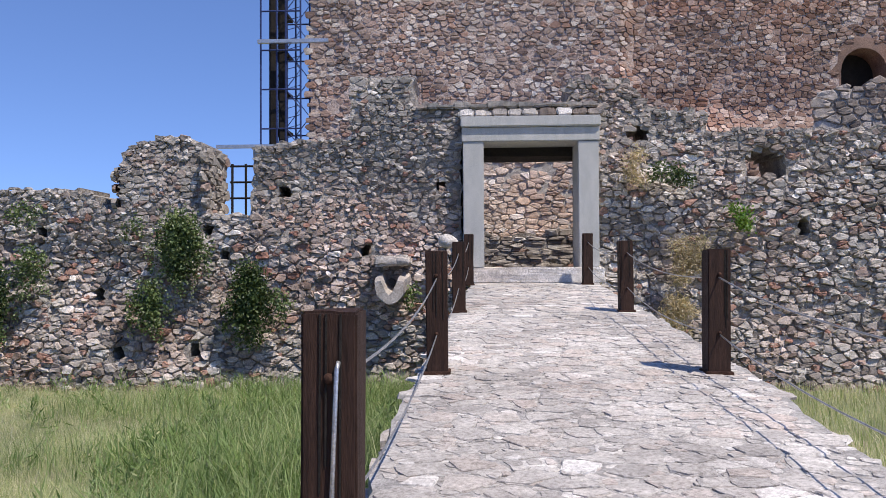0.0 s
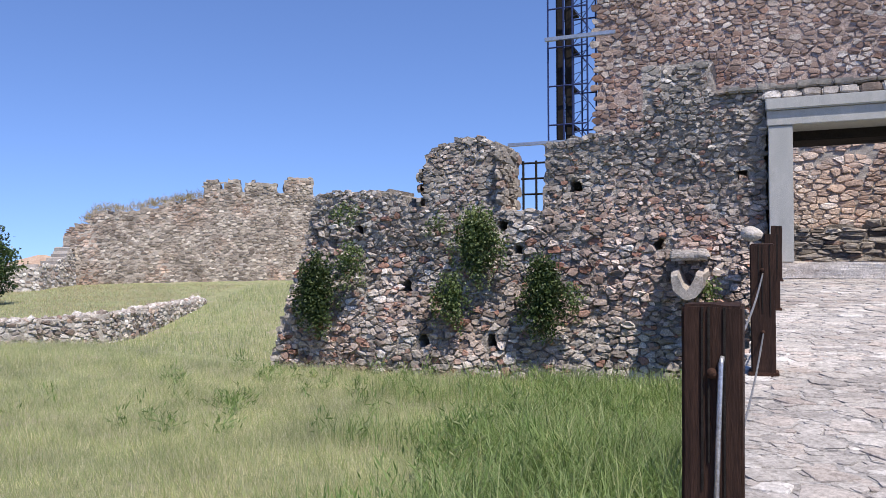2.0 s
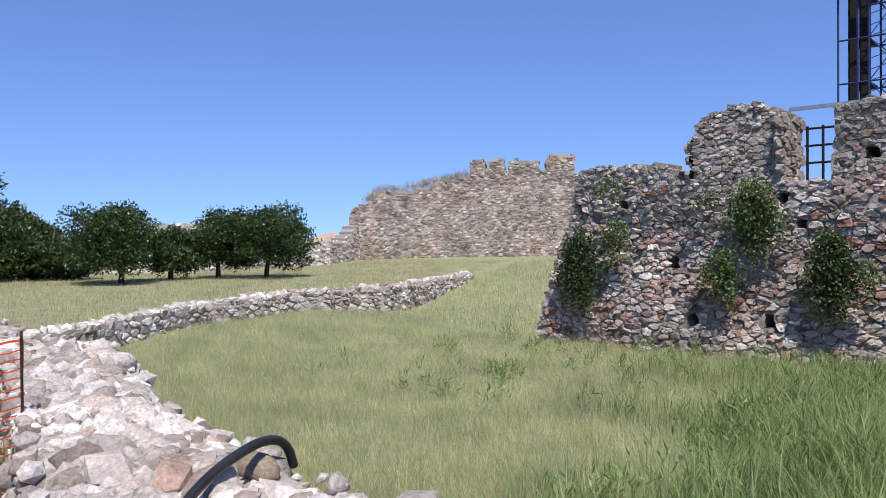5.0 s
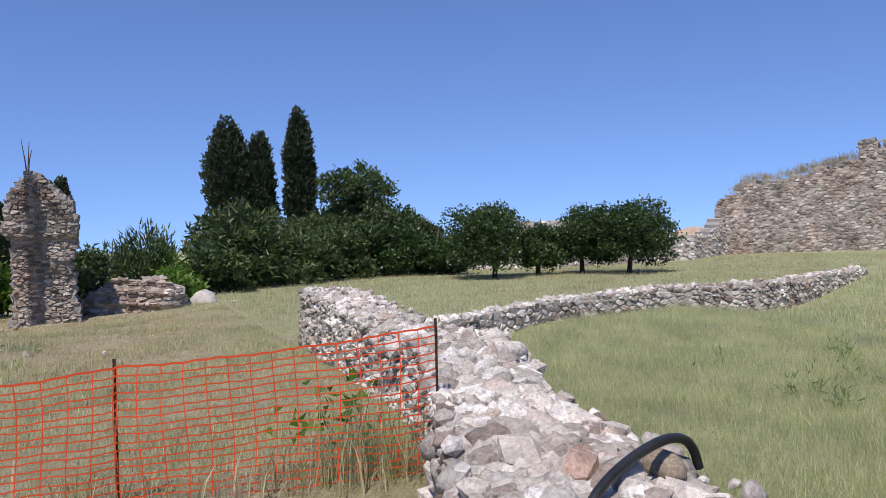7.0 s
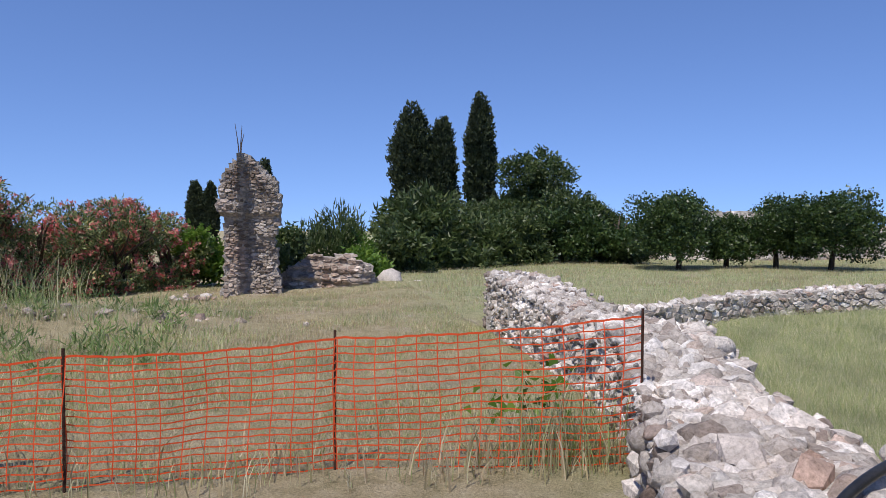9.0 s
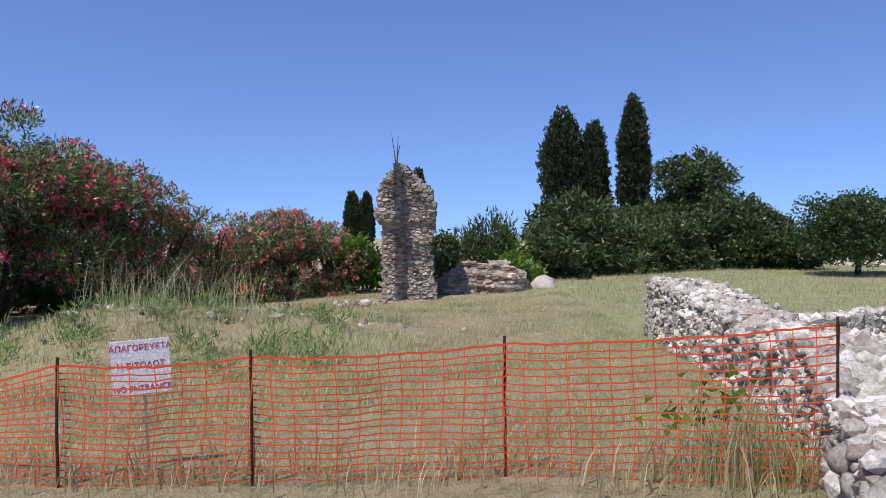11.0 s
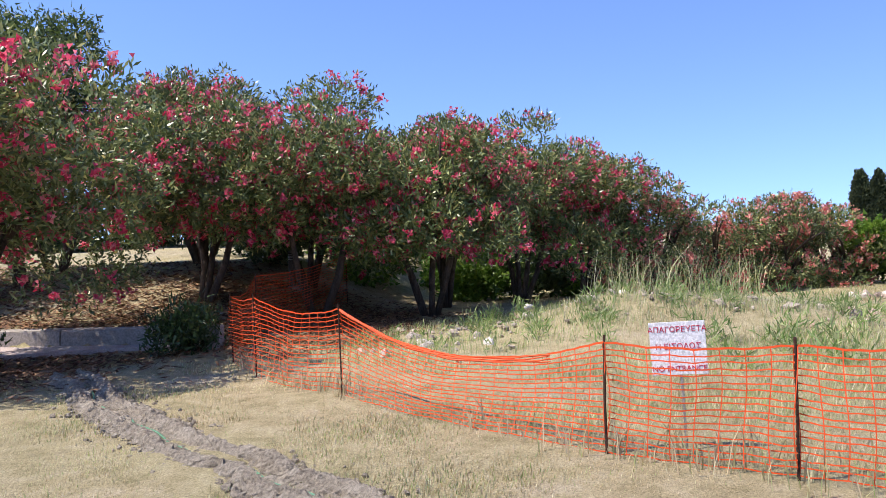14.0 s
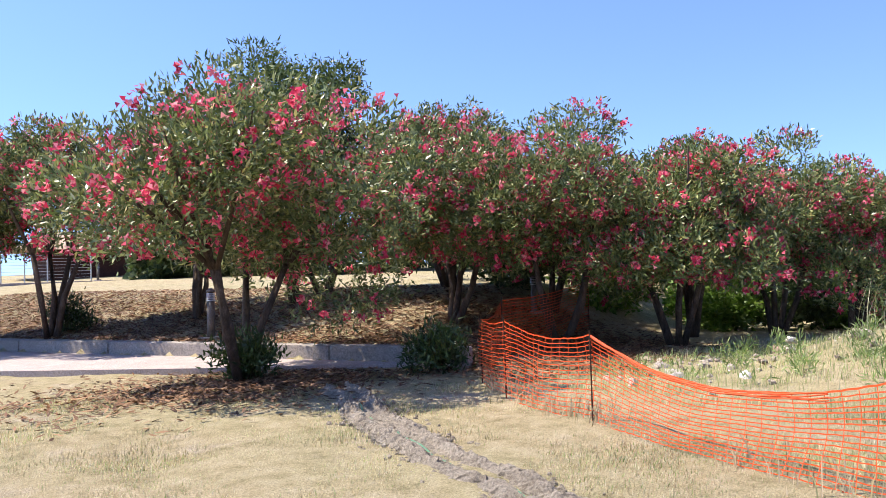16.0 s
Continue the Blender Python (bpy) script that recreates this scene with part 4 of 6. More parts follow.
def cypress(loc, h, r, seed, label="tall dark columnar cypress tree"):
    rng = random.Random(seed)
    t = thing("cypress", loc, label, "tree", "cypress trees")
    part("trunk", tube([(0, 0, -0.2), (0, 0, h * 0.4)], [0.2, 0.12], 8), M_BARK, t)
    clumps = []
    for k in range(70):
        f = k / 70
        w = r * (0.55 + 0.6 * f if f < 0.35 else 0.9) * min(1, (1.02 - f) * 3.2) ** 0.5
        a = rng.uniform(0, 6.28)
        clumps.append((math.cos(a) * w * 0.14, math.sin(a) * w * 0.14, 0.5 + f * (h - 0.9), w * 0.78, w * 0.78, h * 0.055))
    V, F = foliage(clumps, 4200, 6, 0.16, 0.12, seed, 1.0, 0.8, 0.35, 0.14, True)
    tess("crown", V, F, M_CYPRESS, t)


cypress((-45.3, 4.9, -0.3), 9.2, 1.8, 1)
cypress((-45.1, 6.6, -0.3), 8.4, 1.2, 2)
cypress((-44.7, 8.8, -0.3), 9.75, 1.2, 3)
cypress((-60, -9.6, -1.0), 6.1, 0.8, 4)
cypress((-60, -8.5, -1.0), 6.0, 0.7, 5)
cypress((-34, -2.8, -0.5), 5.0, 0.4, 6)


def tree(name, loc, label, clumps, n, per, L, W, mat, seed, trunk=(1, 1.2, 0.12, 0.8), group="", category="tree", up=0.3, spread=0.8):
    t = thing(name, loc, label, category, group)
    if trunk:
        limbs(random.Random(seed), trunk[0], trunk[1] * 2, trunk[2], trunk[3], t)
    V, F = foliage(clumps, n, per, L, W, seed, up, 0.5, spread, 0.2, True)
    tess("crown", V, F, mat, t)
    return t


def dome(rng, r, h, z0, n=12, flat=0.75):
    out = []
    for _ in range(n):
        a, q = rng.uniform(0, 6.28), r * math.sqrt(rng.random()) * 0.7
        s = r * rng.uniform(0.35, 0.5)
        out.append((math.cos(a) * q, math.sin(a) * q, z0 + (h - z0) * rng.uniform(0.25, 0.88) * (1 - 0.3 * (q / r) ** 2), s, s, s * flat))
    return out


for k, (x, y, h, r) in enumerate([(-27.3, 18.9, 3.0, 2.05), (-29.0, 17.7, 2.9, 1.5), (-28.4, 13.2, 2.7, 2.2), (-29.5, 15.8, 1.9, 1.2)]):
    tree("orange_tree", (x, y, float(gz(x, y))), "rounded dark green citrus tree standing in dry grass", dome(random.Random(k), r, h, 0.3, 20), 1700, 12, 0.1, 0.09, M_ORANGE, 60 + k, group="citrus trees")
rng = random.Random(4)
tree("broadleaf_tree", (-39.0, 10.2, -0.2), "broad leafy green tree at the edge of the field", dome(rng, 2.7, 6.0, 0.2, 18), 2000, 12, 0.17, 0.11, M_BUSH, 70)
tree("broadleaf_tree", (-37.0, 11.8, -0.2), "broad leafy green tree at the edge of the field", dome(rng, 2.4, 3.6, 0.1, 14), 1500, 12, 0.17, 0.11, M_BUSH, 71)
tree("shrub", (-30.3, 3.8, -0.3), "dark feathery green shrub", dome(rng, 2.4, 3.0, -0.2, 18), 1100, 12, 0.3, 0.1, M_BUSH, 72, None, category="shrub")
tree("shrub", (-32.5, 6.0, -0.3), "dark feathery green shrub", dome(rng, 2.0, 2.4, -0.2, 14), 800, 12, 0.28, 0.1, M_BUSH, 73, None, category="shrub")

# ---- far walls and ruins ----
FA, FD, FN = np.array((-37.6, 33.1)), np.array((0.81, 0.586)), np.array((0.586, -0.81))
fort_top = prof([(-0.2, 3.3), (0.0, 3.6), (1.0, 4.0), (1.3, 4.5), (3, 4.55), (5, 5.0), (7.45, 5.45), (7.5, 6.5), (9.5, 6.55), (9.52, 5.75), (9.8, 5.8), (9.82, 6.45), (11.7, 6.4), (11.72, 5.85), (12.2, 5.9), (12.22, 6.75), (13.9, 6.85), (13.92, 5.7), (14.3, 5.5), (14.7, 4.8), (22, 4.6)])


def fort_face(u, v, o):
    o = o + 0.12 * np.sin(u * 0.8) + 0.1 * np.clip(5 - v, 0, 6)
    return np.stack([FA[0] + FD[0] * u + FN[0] * o, FA[1] + FD[1] * u + FN[1] * o, v], -1)


def fort_solid(u, v):
    if 8.35 < u < 8.65 and 5.9 < v < 6.35:
        return False
    return v < fort_top(u) + 0.08 * math.sin(u * 5)


fort_cells = cells(-0.2, 16, -0.8, 6.9, 0.2, 0.1, 71, 0.5, lambda u, v: fort_solid(u, v + 0.05))
stone_wall("wall_fort", "distant weathered fortress wall with broken battlements", "wall", fort_cells, fort_face, 0.01, 0.04, M_FORT, M_FORT, 8,
           (-0.4, 22.0, -1.2, 7.0, 0.2, fort_solid, fort_face, 2.5, 0.06, 9), M_MORTAR_FORT, plain=True)
far_top = prof([(8, 0.3), (15, 0.45), (18.5, 0.8), (19.2, 2.2), (20.4, 2.45), (22.3, 2.3), (22.9, 1.5), (24, 1.1), (26.7, 0.95), (28, 1.25), (31, 1.5), (33.2, 2.6)])
far_face = lambda u, v, o: np.stack([np.interp(u, [8, 15.5, 21, 29, 33], [-40, -38.8, -36.6, -35.4, -37.2]) + o + 0.1 * np.clip(2 - v, 0, 3), u, v], -1)
far_solid = lambda u, v: v < far_top(u) + 0.07 * math.sin(u * 4.3)
stone_wall("wall_field", "collapsed pale rubble wall behind the citrus trees", "wall", cells(8, 33.4, -0.8, 2.75, 0.26, 0.14, 72, 0.35, far_solid), far_face, 0.02, 0.06, M_PALE, M_PALE, 12,
           (8, 33.4, -1.2, 2.6, 0.2, far_solid, far_face, 1.2, 0.06, 13), M_MORTAR_PALE, plain=True)

ft = np.random.RandomState(17)
fu, fo = ft.uniform(0.6, 7.4, 90), ft.uniform(-0.9, 0.0, 90)
fort_tufts = [(*fort_face(u, fort_top(u) + 0.12, o), 0.2, 0.2, 0.2) for u, o in zip(fu, fo)]
RUIN_L = prof([(-0.6, -2.9), (1.7, -2.83), (1.85, -2.97), (2.5, -2.95), (2.75, -2.83), (3.1, -2.6), (3.3, -2.46)])
RUIN_R = prof([(-0.6, -1.45), (1.2, -1.62), (1.5, -1.52), (2.3, -1.5), (2.7, -1.6), (2.95, -1.85), (3.15, -2.1), (3.3, -2.25)])


def ruin_face(u, v, o):
    rib = 0.4 * sst(-2.3, -2.5, u) + 0.12 * sst(1.7, 1.9, v) + 0.12 * sst(0.5, -0.4, v)
    return np.stack([-20.6 + o + rib + 0.03 * np.sin(v * 5 + u * 3), u, v], -1)


ruin_solid = lambda u, v: v < 3.3 and RUIN_L(v) < u < RUIN_R(v)
ruin_inner = lambda u, v: ruin_solid(u - 0.07, v) and ruin_solid(u + 0.07, v)
stone_wall("ruined_pillar", "tall broken pillar of old brick and rubble masonry", "ruin", cells(-3.3, -1.4, -0.6, 3.3, 0.12, 0.055, 73, 0.45, ruin_inner), ruin_face, 0.006, 0.04, M_FORT, M_FORT, 14,
           (-3.4, -1.3, -0.7, 3.4, 0.08, ruin_solid, ruin_face, 0.9, 0.04, 15), M_MORTAR, kind="")
r = random.Random(5)
block_top = prof([(-1.65, -0.5), (-1.5, 0.2), (-1.2, 0.5), (-0.5, 0.72), (0.4, 0.7), (0.9, 0.5), (1.05, 0.15), (1.2, -0.5)])
block_ok = lambda u, v: v < block_top(u) + 0.05 * math.sin(u * 7)
block_face = lambda u, v, o: np.stack([-21.5 + o - 0.35 * sst(0.1, 0.8, v) - 0.7 * np.clip(np.abs(u + 0.22) / 1.4, 0, 1.1) ** 4 + 0.12 * np.sin(u * 2.3) + 0.05 * np.sin(v * 21 + u * 2), u, v], -1)
stone_wall("masonry_block", "fallen block of layered old masonry lying in grass", "ruin", cells(-1.75, 1.2, -0.6, 0.75, 0.14, 0.055, 77, 0.45, block_ok), block_face, 0.006, 0.05, M_FORT, M_FORT, 22,
           (-1.8, 1.24, -0.7, 0.82, 0.08, block_ok, block_face, 1.2, 0.035, 23), M_MORTAR_FORT, kind="")
for x, y, z, q in ((-22.4, 1.55, -0.05, 0.5), (-22.3, 2.35, -0.15, 0.28), (-20.0, -3.3, -0.3, 0.3), (-19.2, -3.7, -0.32, 0.25), (-13.5, -2.2, -0.05, 0.13), (-13.0, -3.1, 0.0, 0.14), (-12.4, -4.2, 0.25, 0.1), (-10.1, -6.6, 0.35, 0.1), (-9.0, -6.6, -0.03, 0.13), (-8.7, -7.4, -0.1, 0.16), (-9.4, -8.2, -0.1, 0.2), (-8.0, -8.0, -0.1, 0.1), (-9.9, -8.9, -0.1, 0.16), (-9.1, -7.8, -0.1, 0.14), (-10.2, -8.0, -0.08, 0.12), (-9.6, -7.2, -0.04, 0.1), (-17.0, 1.2, -0.2, 0.25), (-16.6, 1.7, -0.2, 0.22)):
    tagged(rock(x, y, z, q, r, None, "rock"), "pale weathered rock lying in the grass", "rock", "loose rocks")

mr = random.Random(21)
mound_stones = []
for _ in range(260):
    cx, cy, sp_ = mr.choice(((-11.4, -4.6, 0.7), (-9.4, -7.4, 0.7), (-10.0, -8.3, 0.6), (-13.0, -3.4, 0.8), (-11.3, -5.8, 0.5), (-12.4, -2.6, 0.6), (-19.6, -3.3, 0.4)))
    px_, py_ = mr.gauss(cx, sp_), mr.gauss(cy, sp_)
    mound_stones.append((px_, py_, float(gz(px_, py_)) + 0.02, mr.uniform(0.025, 0.07) if mr.random() < 0.85 else mr.uniform(0.08, 0.16)))
tagged(rock_pile("scattered_rubble", mound_stones, M_FORT, None, 22), "small grey stones scattered over the earth mound", "rubble", kind="stuff")

# dry twigs on the pillar
tw = join_bm(*[tube([(-20.5, -2.46, 3.1), (-20.5, -2.46 + a * 0.4, 3.6), (-20.5, -2.46 + a, 4.0 + b)], [0.02, 0.014, 0.006], 5) for a, b in ((-0.12, 0.1), (0.05, 0.05), (0.1, -0.15))])
tagged(part("twigs", tw, M_BARK), "bare dry twigs growing from the pillar top", "twigs")

# hill with distance haze painted into its blue colour, and a house beyond the walls
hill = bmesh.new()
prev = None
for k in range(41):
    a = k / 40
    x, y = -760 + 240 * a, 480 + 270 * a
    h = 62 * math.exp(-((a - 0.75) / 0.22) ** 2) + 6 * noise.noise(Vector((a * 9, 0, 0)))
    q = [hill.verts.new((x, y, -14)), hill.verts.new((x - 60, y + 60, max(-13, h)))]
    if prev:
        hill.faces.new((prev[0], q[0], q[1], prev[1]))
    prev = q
# the blue is aerial haze put into the base colour
tagged(part("backdrop", hill, rough_mat("haze_blue_hill", [(0.3, (0.2, 0.28, 0.42)), (0.7, (0.26, 0.34, 0.48))], 0.02, 0.3)), "hazy blue mountain on the horizon", "mountain", kind="structure")
M_TILE = rough_mat("clay_roof_tiles", [(0.3, (0.4, 0.27, 0.19)), (0.7, (0.56, 0.42, 0.31))], 1.5, 20)
M_OCHRE = rough_mat("ochre_plaster", [(0.3, (0.5, 0.36, 0.2)), (0.7, (0.58, 0.44, 0.26))], 1, 20)
house = thing("house", (0, 0, 0), "small house with a tiled roof beyond the ruined walls", "house")
part("wall", box(-74, 56, -3, -68, 62, 1.1), M_OCHRE, house)
rf = bmesh.new()
va = [rf.verts.new(p) for p in ((-74.6, 55.4, 1.05), (-67.4, 55.4, 1.05), (-67.4, 62.6, 1.05), (-74.6, 62.6, 1.05), (-71.6, 59, 2.4), (-70.4, 59, 2.4))]
for f in ((0, 1, 5, 4), (1, 2, 5), (2, 3, 4, 5), (3, 0, 4), (3, 2, 1, 0)):
    rf.faces.new([va[i] for i in f])
part("roof", rf, M_TILE, house)

# ---- around the gate ----
inner_face = lambda u, v, o: np.stack([u, 17.2 - o, v], -1)
inner_ok = lambda u, v: v < 2.15 + 0.04 * math.sin(u * 7) + 0.12 * sst(1.2, 2.2, u)
stone_wall("wall_inner", "low dark dry-stone wall inside the gateway", "wall", cells(-1.5, 3.5, 1.2, 2.3, 0.3, 0.085, 74, 0.25, inner_ok), inner_face, 0.008, 0.05, M_WALL, M_WALL, 16,
           (-1.5, 3.5, 1.0, 2.4, 0.1, inner_ok, inner_face, 0.6, 0.02, 17), M_MORTAR)
tagged(part("courtyard", box(-9, 15.76, 1.0, 13, 22, 1.44, 0, 0.02, cuts=6), M_MORTAR_PALE), "dusty earth floor behind the gate wall", "floor", kind="structure")
SW = np.array((-0.985, 0.17))
side_face = lambda u, v, o: np.stack([10.3 + SW[0] * u - 0.17 * o, 16.7 + SW[1] * u - 0.985 * o, v], -1)
side_ok = lambda u, v: 0 < u < 2.7 and v < 5.75 - 0.2 * u + 0.05 * math.sin(u * 9)
stone_wall("wall_side", "squared stone side wall above the ruined wall", "wall", cells(0, 2.7, 2.5, 5.9, 0.24, 0.16, 75, 0.2, side_ok), side_face, 0.012, 0.04, M_FORT, M_FORT, 18,
           (0, 2.7, 0.0, 6.0, 0.1, side_ok, side_face, 0.6, 0.02, 19), M_MORTAR)
arch = bmesh.new()
N_ARCH = 12
ringv = []
for k in range(N_ARCH + 1):
    a = math.pi * k / N_ARCH
    ringv.append([arch.verts.new((10.15 + math.cos(a) * q, yy, 6.5 + math.sin(a) * q)) for q, yy in ((0.58, 20.3), (0.86, 20.3), (0.86, 21.0), (0.58, 21.0))])
for p, q in zip(ringv, ringv[1:]):
    for j in range(4):
        arch.faces.new((p[j], p[(j + 1) % 4], q[(j + 1) % 4], q[j]))
win = tagged(part("window_1", join_bm(arch, box(9.29, 20.3, 5.2, 9.57, 21.0, 6.5, 0.01), box(10.73, 20.3, 5.2, 11.01, 21.0, 6.5, 0.01)), M_BRICKY), "arched tower doorway with a brown stone surround", "window", kind="structure")
part("shutter", box(9.57, 21.0, 5.2, 10.73, 21.08, 7.1), M_DARK, win, "dark wooden leaf")

scaf = thing("scaffolding", (0, 0, 0), "blue steel scaffolding tower with dark mesh beside the stone tower", "scaffolding")
for x in (-5.36, -4.95, -4.72, -4.34):
    for y in (19.3, 20.4):
        part("upright", tube([(x, y, 1.4), (x, y, 12.5)], [0.026] * 2, 6), M_BLUE, scaf)
for k in range(11):
    z = 2.0 + k
    for y in (19.3, 20.4):
        part("rail", tube([(-5.36, y, z), (-4.34, y, z)], [0.022] * 2, 6), M_BLUE, scaf)
        part("brace", tube([(-4.72, y, z), (-4.34, y, z + 0.5), (-4.72, y, z + 1)], [0.014] * 3, 5), M_BLUE, scaf)
    for j in range(4):
        part("rung", tube([(-4.72, 19.3, z + j * 0.25), (-4.34, 19.3, z + j * 0.25 + 0.1)], [0.01] * 2, 5), M_BLUE, scaf)
    part("deck", box(-5.2, 19.5, z - 0.03, -4.74, 20.2, z + 0.02), M_DARK, scaf)
for x0, x1 in ((-5.2, -4.985), (-4.965, -4.74)):
    part("mesh_sheet", box(x0, 19.5, 1.8, x1, 19.53, 12.4, 0, 0.02, cuts=5), M_DARK, scaf, "dark hanging debris mesh")
part("beam", box(-5.4, 19.1, 7.13, -3.6, 19.2, 7.23, 0.01), M_STEEL, scaf, "grey steel beam")
rail = thing("metal_frame", (0, 0, 0), "dark metal frame standing behind the broken wall", "frame")
part("beam", box(-5.6, 16.6, 4.1, -4.0, 16.7, 4.17), M_STEEL, rail, "grey top beam")
for x in (-5.25, -4.95, -4.65, -4.45):
    part("upright", tube([(x, 16.65, 1.4), (x, 16.65, 3.75 if x != -4.65 else 4.15)], [0.03] * 2, 6), M_DARK, rail)
for z in (3.0, 3.35, 3.7):
    part("rail", tube([(-5.3, 16.65, z), (-4.3, 16.65, z)], [0.025] * 2, 6), M_DARK, rail)

# stone spout on the wall
sp = thing("stone_spout", (0, 0, 0), "weathered stone water spout projecting from the wall", "spout")
part("cap_stone", box(-1.78, 13.75, 1.5, -1.12, 14.6, 1.68, 0.04, 0.05, cuts=4), M_PALE1, sp, "flat projecting slab")
u = bmesh.new()
sec = [(-0.3, 0.2), (-0.27, -0.05), (-0.16, -0.2), (0.0, -0.25), (0.16, -0.2), (0.27, -0.05), (0.3, 0.2), (0.17, 0.24), (0.08, 0.0), (0.0, -0.06), (-0.08, 0.0), (-0.17, 0.24)]
rings = [[u.verts.new((-1.46 + a * s, y, 1.12 + b * s - dz)) for a, b in sec] for y, s, dz in ((14.7, 1.05, -0.05), (14.1, 1.0, 0.0), (13.7, 0.95, 0.04), (13.45, 0.85, 0.08))]
for p, q in zip(rings, rings[1:]):
    for j in range(len(sec)):
        u.faces.new((p[j], p[(j + 1) % len(sec)], q[(j + 1) % len(sec)], q[j]))
u.faces.new(rings[-1])
bmesh.ops.subdivide_edges(u, edges=u.edges[:], cuts=2, use_grid_fill=True)
for v in u.verts:
    v.co += noise.noise_vector(v.co * 7) * 0.025
part("trough", u, M_PALE1, sp, "hollowed trough stone")
tagged(rock(-0.42, 14.0, 1.95, 0.2, r, None, "corbel_stone"), "rounded corbel stone jutting from the wall", "stone")
xx = -0.95
while xx < 2.3:
    wd = random.uniform(0.16, 0.34)
    if xx > -0.3:
        part("lintel_stone", box(xx, 14.22 + random.uniform(0, 0.08), 4.262, xx + wd - 0.015, 14.8, 4.262 + random.uniform(0.1, 0.15), 0.025, 0.03, cuts=2), M_PALE1, gate_wall)
    part("lintel_stone", box(xx - 0.1, 14.26 + random.uniform(0, 0.1), 4.43, xx - 0.1 + wd * 1.1, 14.9, 4.43 + random.uniform(0.06, 0.14), 0.025, 0.03, cuts=2), M_WALL1, gate_wall)
    xx += wd

# ---- path, kerb and lamps on the south side ----
kp = lambda a, s, z: (KERB_A[0] + KERB_D[0] * a + KERB_N[0] * s, KERB_A[1] + KERB_D[1] * a + KERB_N[1] * s, z)


def strip(name, pts, z0, z1, mat, label, category):
    bm = bmesh.new()
    lo, hi = [bm.verts.new((*p, z0)) for p in pts], [bm.verts.new((*p, z1)) for p in pts]
    n = len(pts)
    bm.faces.new(hi)
    for k in range(n):
        bm.faces.new((lo[k], lo[(k + 1) % n], hi[(k + 1) % n], hi[k]))
    return tagged(part(name, bm, mat), label, category, kind="structure")


strip("path", [kp(-12, 0, 0)[:2], kp(10.5, 0, 0)[:2], (-6.2, -11.6), (-4.5, -12.9), (-1.72, -15.4), (3.0, -19.5)][::-1], -0.5, -0.02, M_PATH, "pinkish concrete footpath dappled with tree shade", "path")
for k in range(9):
    a0 = -12 + k * 2.5
    b = bmesh.new()
    vs = [b.verts.new(kp(a, s, z)) for a in (a0, a0 + 2.488) for s, z in ((0.0, -0.3), (0.0, 0.21), (0.22, 0.23), (0.22, -0.3))]
    for f in ((0, 1, 5, 4), (1, 2, 6, 5), (2, 3, 7, 6), (0, 3, 2, 1), (4, 5, 6, 7), (3, 0, 4, 7)):
        b.faces.new([vs[i] for i in f])
    bmesh.ops.bevel(b, geom=b.edges[:], offset=0.012, segments=2, affect="EDGES")
    tagged(part("kerb_wall", b, M_CONC), "low grey concrete kerb wall beside the footpath", "kerb", "kerb walls", "structure")


def bollard_light(x, y, z, s=1.0):
    t = thing("bollard_light", (x, y, z), "dark grey bollard light with a domed top", "lamp", "bollard lights")
    part("foot", box(-0.17 * s, -0.17 * s, -0.1, 0.17 * s, 0.17 * s, 0.05, 0.01), M_CONC, t)
    part("shaft", tube([(0, 0, 0.04), (0, 0, 0.72 * s)], [0.075 * s] * 2, 14), M_BOLLARD, t, smooth=True)
    for k in range(4):
        part("louvre", tube([(0, 0, (0.73 + k * 0.04) * s), (0, 0, (0.755 + k * 0.04) * s)], [0.09 * s, 0.075 * s], 14), M_STEEL, t)
    part("core", tube([(0, 0, 0.7 * s), (0, 0, 0.9 * s)], [0.05 * s] * 2, 10), M_DARK, t)
    part("cap", tube([(0, 0, 0.89 * s), (0, 0, 0.93 * s), (0, 0, 0.97 * s)], [0.09 * s, 0.075 * s, 0.03 * s], 14), M_BOLLARD, t, smooth=True)


bollard_light(-5.2, -15.3, float(gz(-5.2, -15.3)))
for x, y in ((-11.05, -12.7), (-8.4, -40.0), (-11.0, -43.0), (-12.3, -43.5)):
    bollard_light(x, y, float(gz(x, y)), 0.8)

cabin = thing("cabin", (0, 0, 0), "dark brown wooden cabin with a shallow red tiled roof", "building")
part("wall", box(-15.0, -52, 1.2, -7.4, -46.5, 3.05), rough_mat("brown_boards", [(0.3, (0.05, 0.022, 0.018)), (0.7, (0.09, 0.04, 0.03))], 3, 20), cabin)
rb = bmesh.new()
va = [rb.verts.new(p) for p in ((-16, -53, 3.0), (-5.6, -53, 3.0), (-5.6, -45.4, 3.0), (-16, -45.4, 3.0), (-14, -49.2, 4.1), (-8, -49.2, 4.1))]
for f in ((0, 1, 5, 4), (1, 2, 5), (2, 3, 4, 5), (3, 0, 4), (3, 2, 1, 0)):
    rb.faces.new([va[i] for i in f])
part("roof", rb, M_TILE, cabin)
wf = thing("wire_fence", (0, 0, 0), "grey wire mesh fence with steel posts", "fence")
for k in range(9):
    x = -8.2 + k * 0.95
    part("post", tube([(x, -40.5 + 0.1 * k, 1.2), (x, -40.5 + 0.1 * k, 2.65)], [0.03] * 2, 6), M_STEEL, wf)
for k in range(8):
    part("wire", tube([(-8.2, -40.5, 1.5 + k * 0.15), (0.0, -39.6, 1.5 + k * 0.15)], [0.008] * 2, 4), M_STEEL, wf)
strip("pavement_far", [(-9.5, -39.2), (-9.0, -38.4), (2, -35.2), (2, -36.2)], 0.8, 1.32, M_PATH, "pale footpath across the raised lawn", "path")

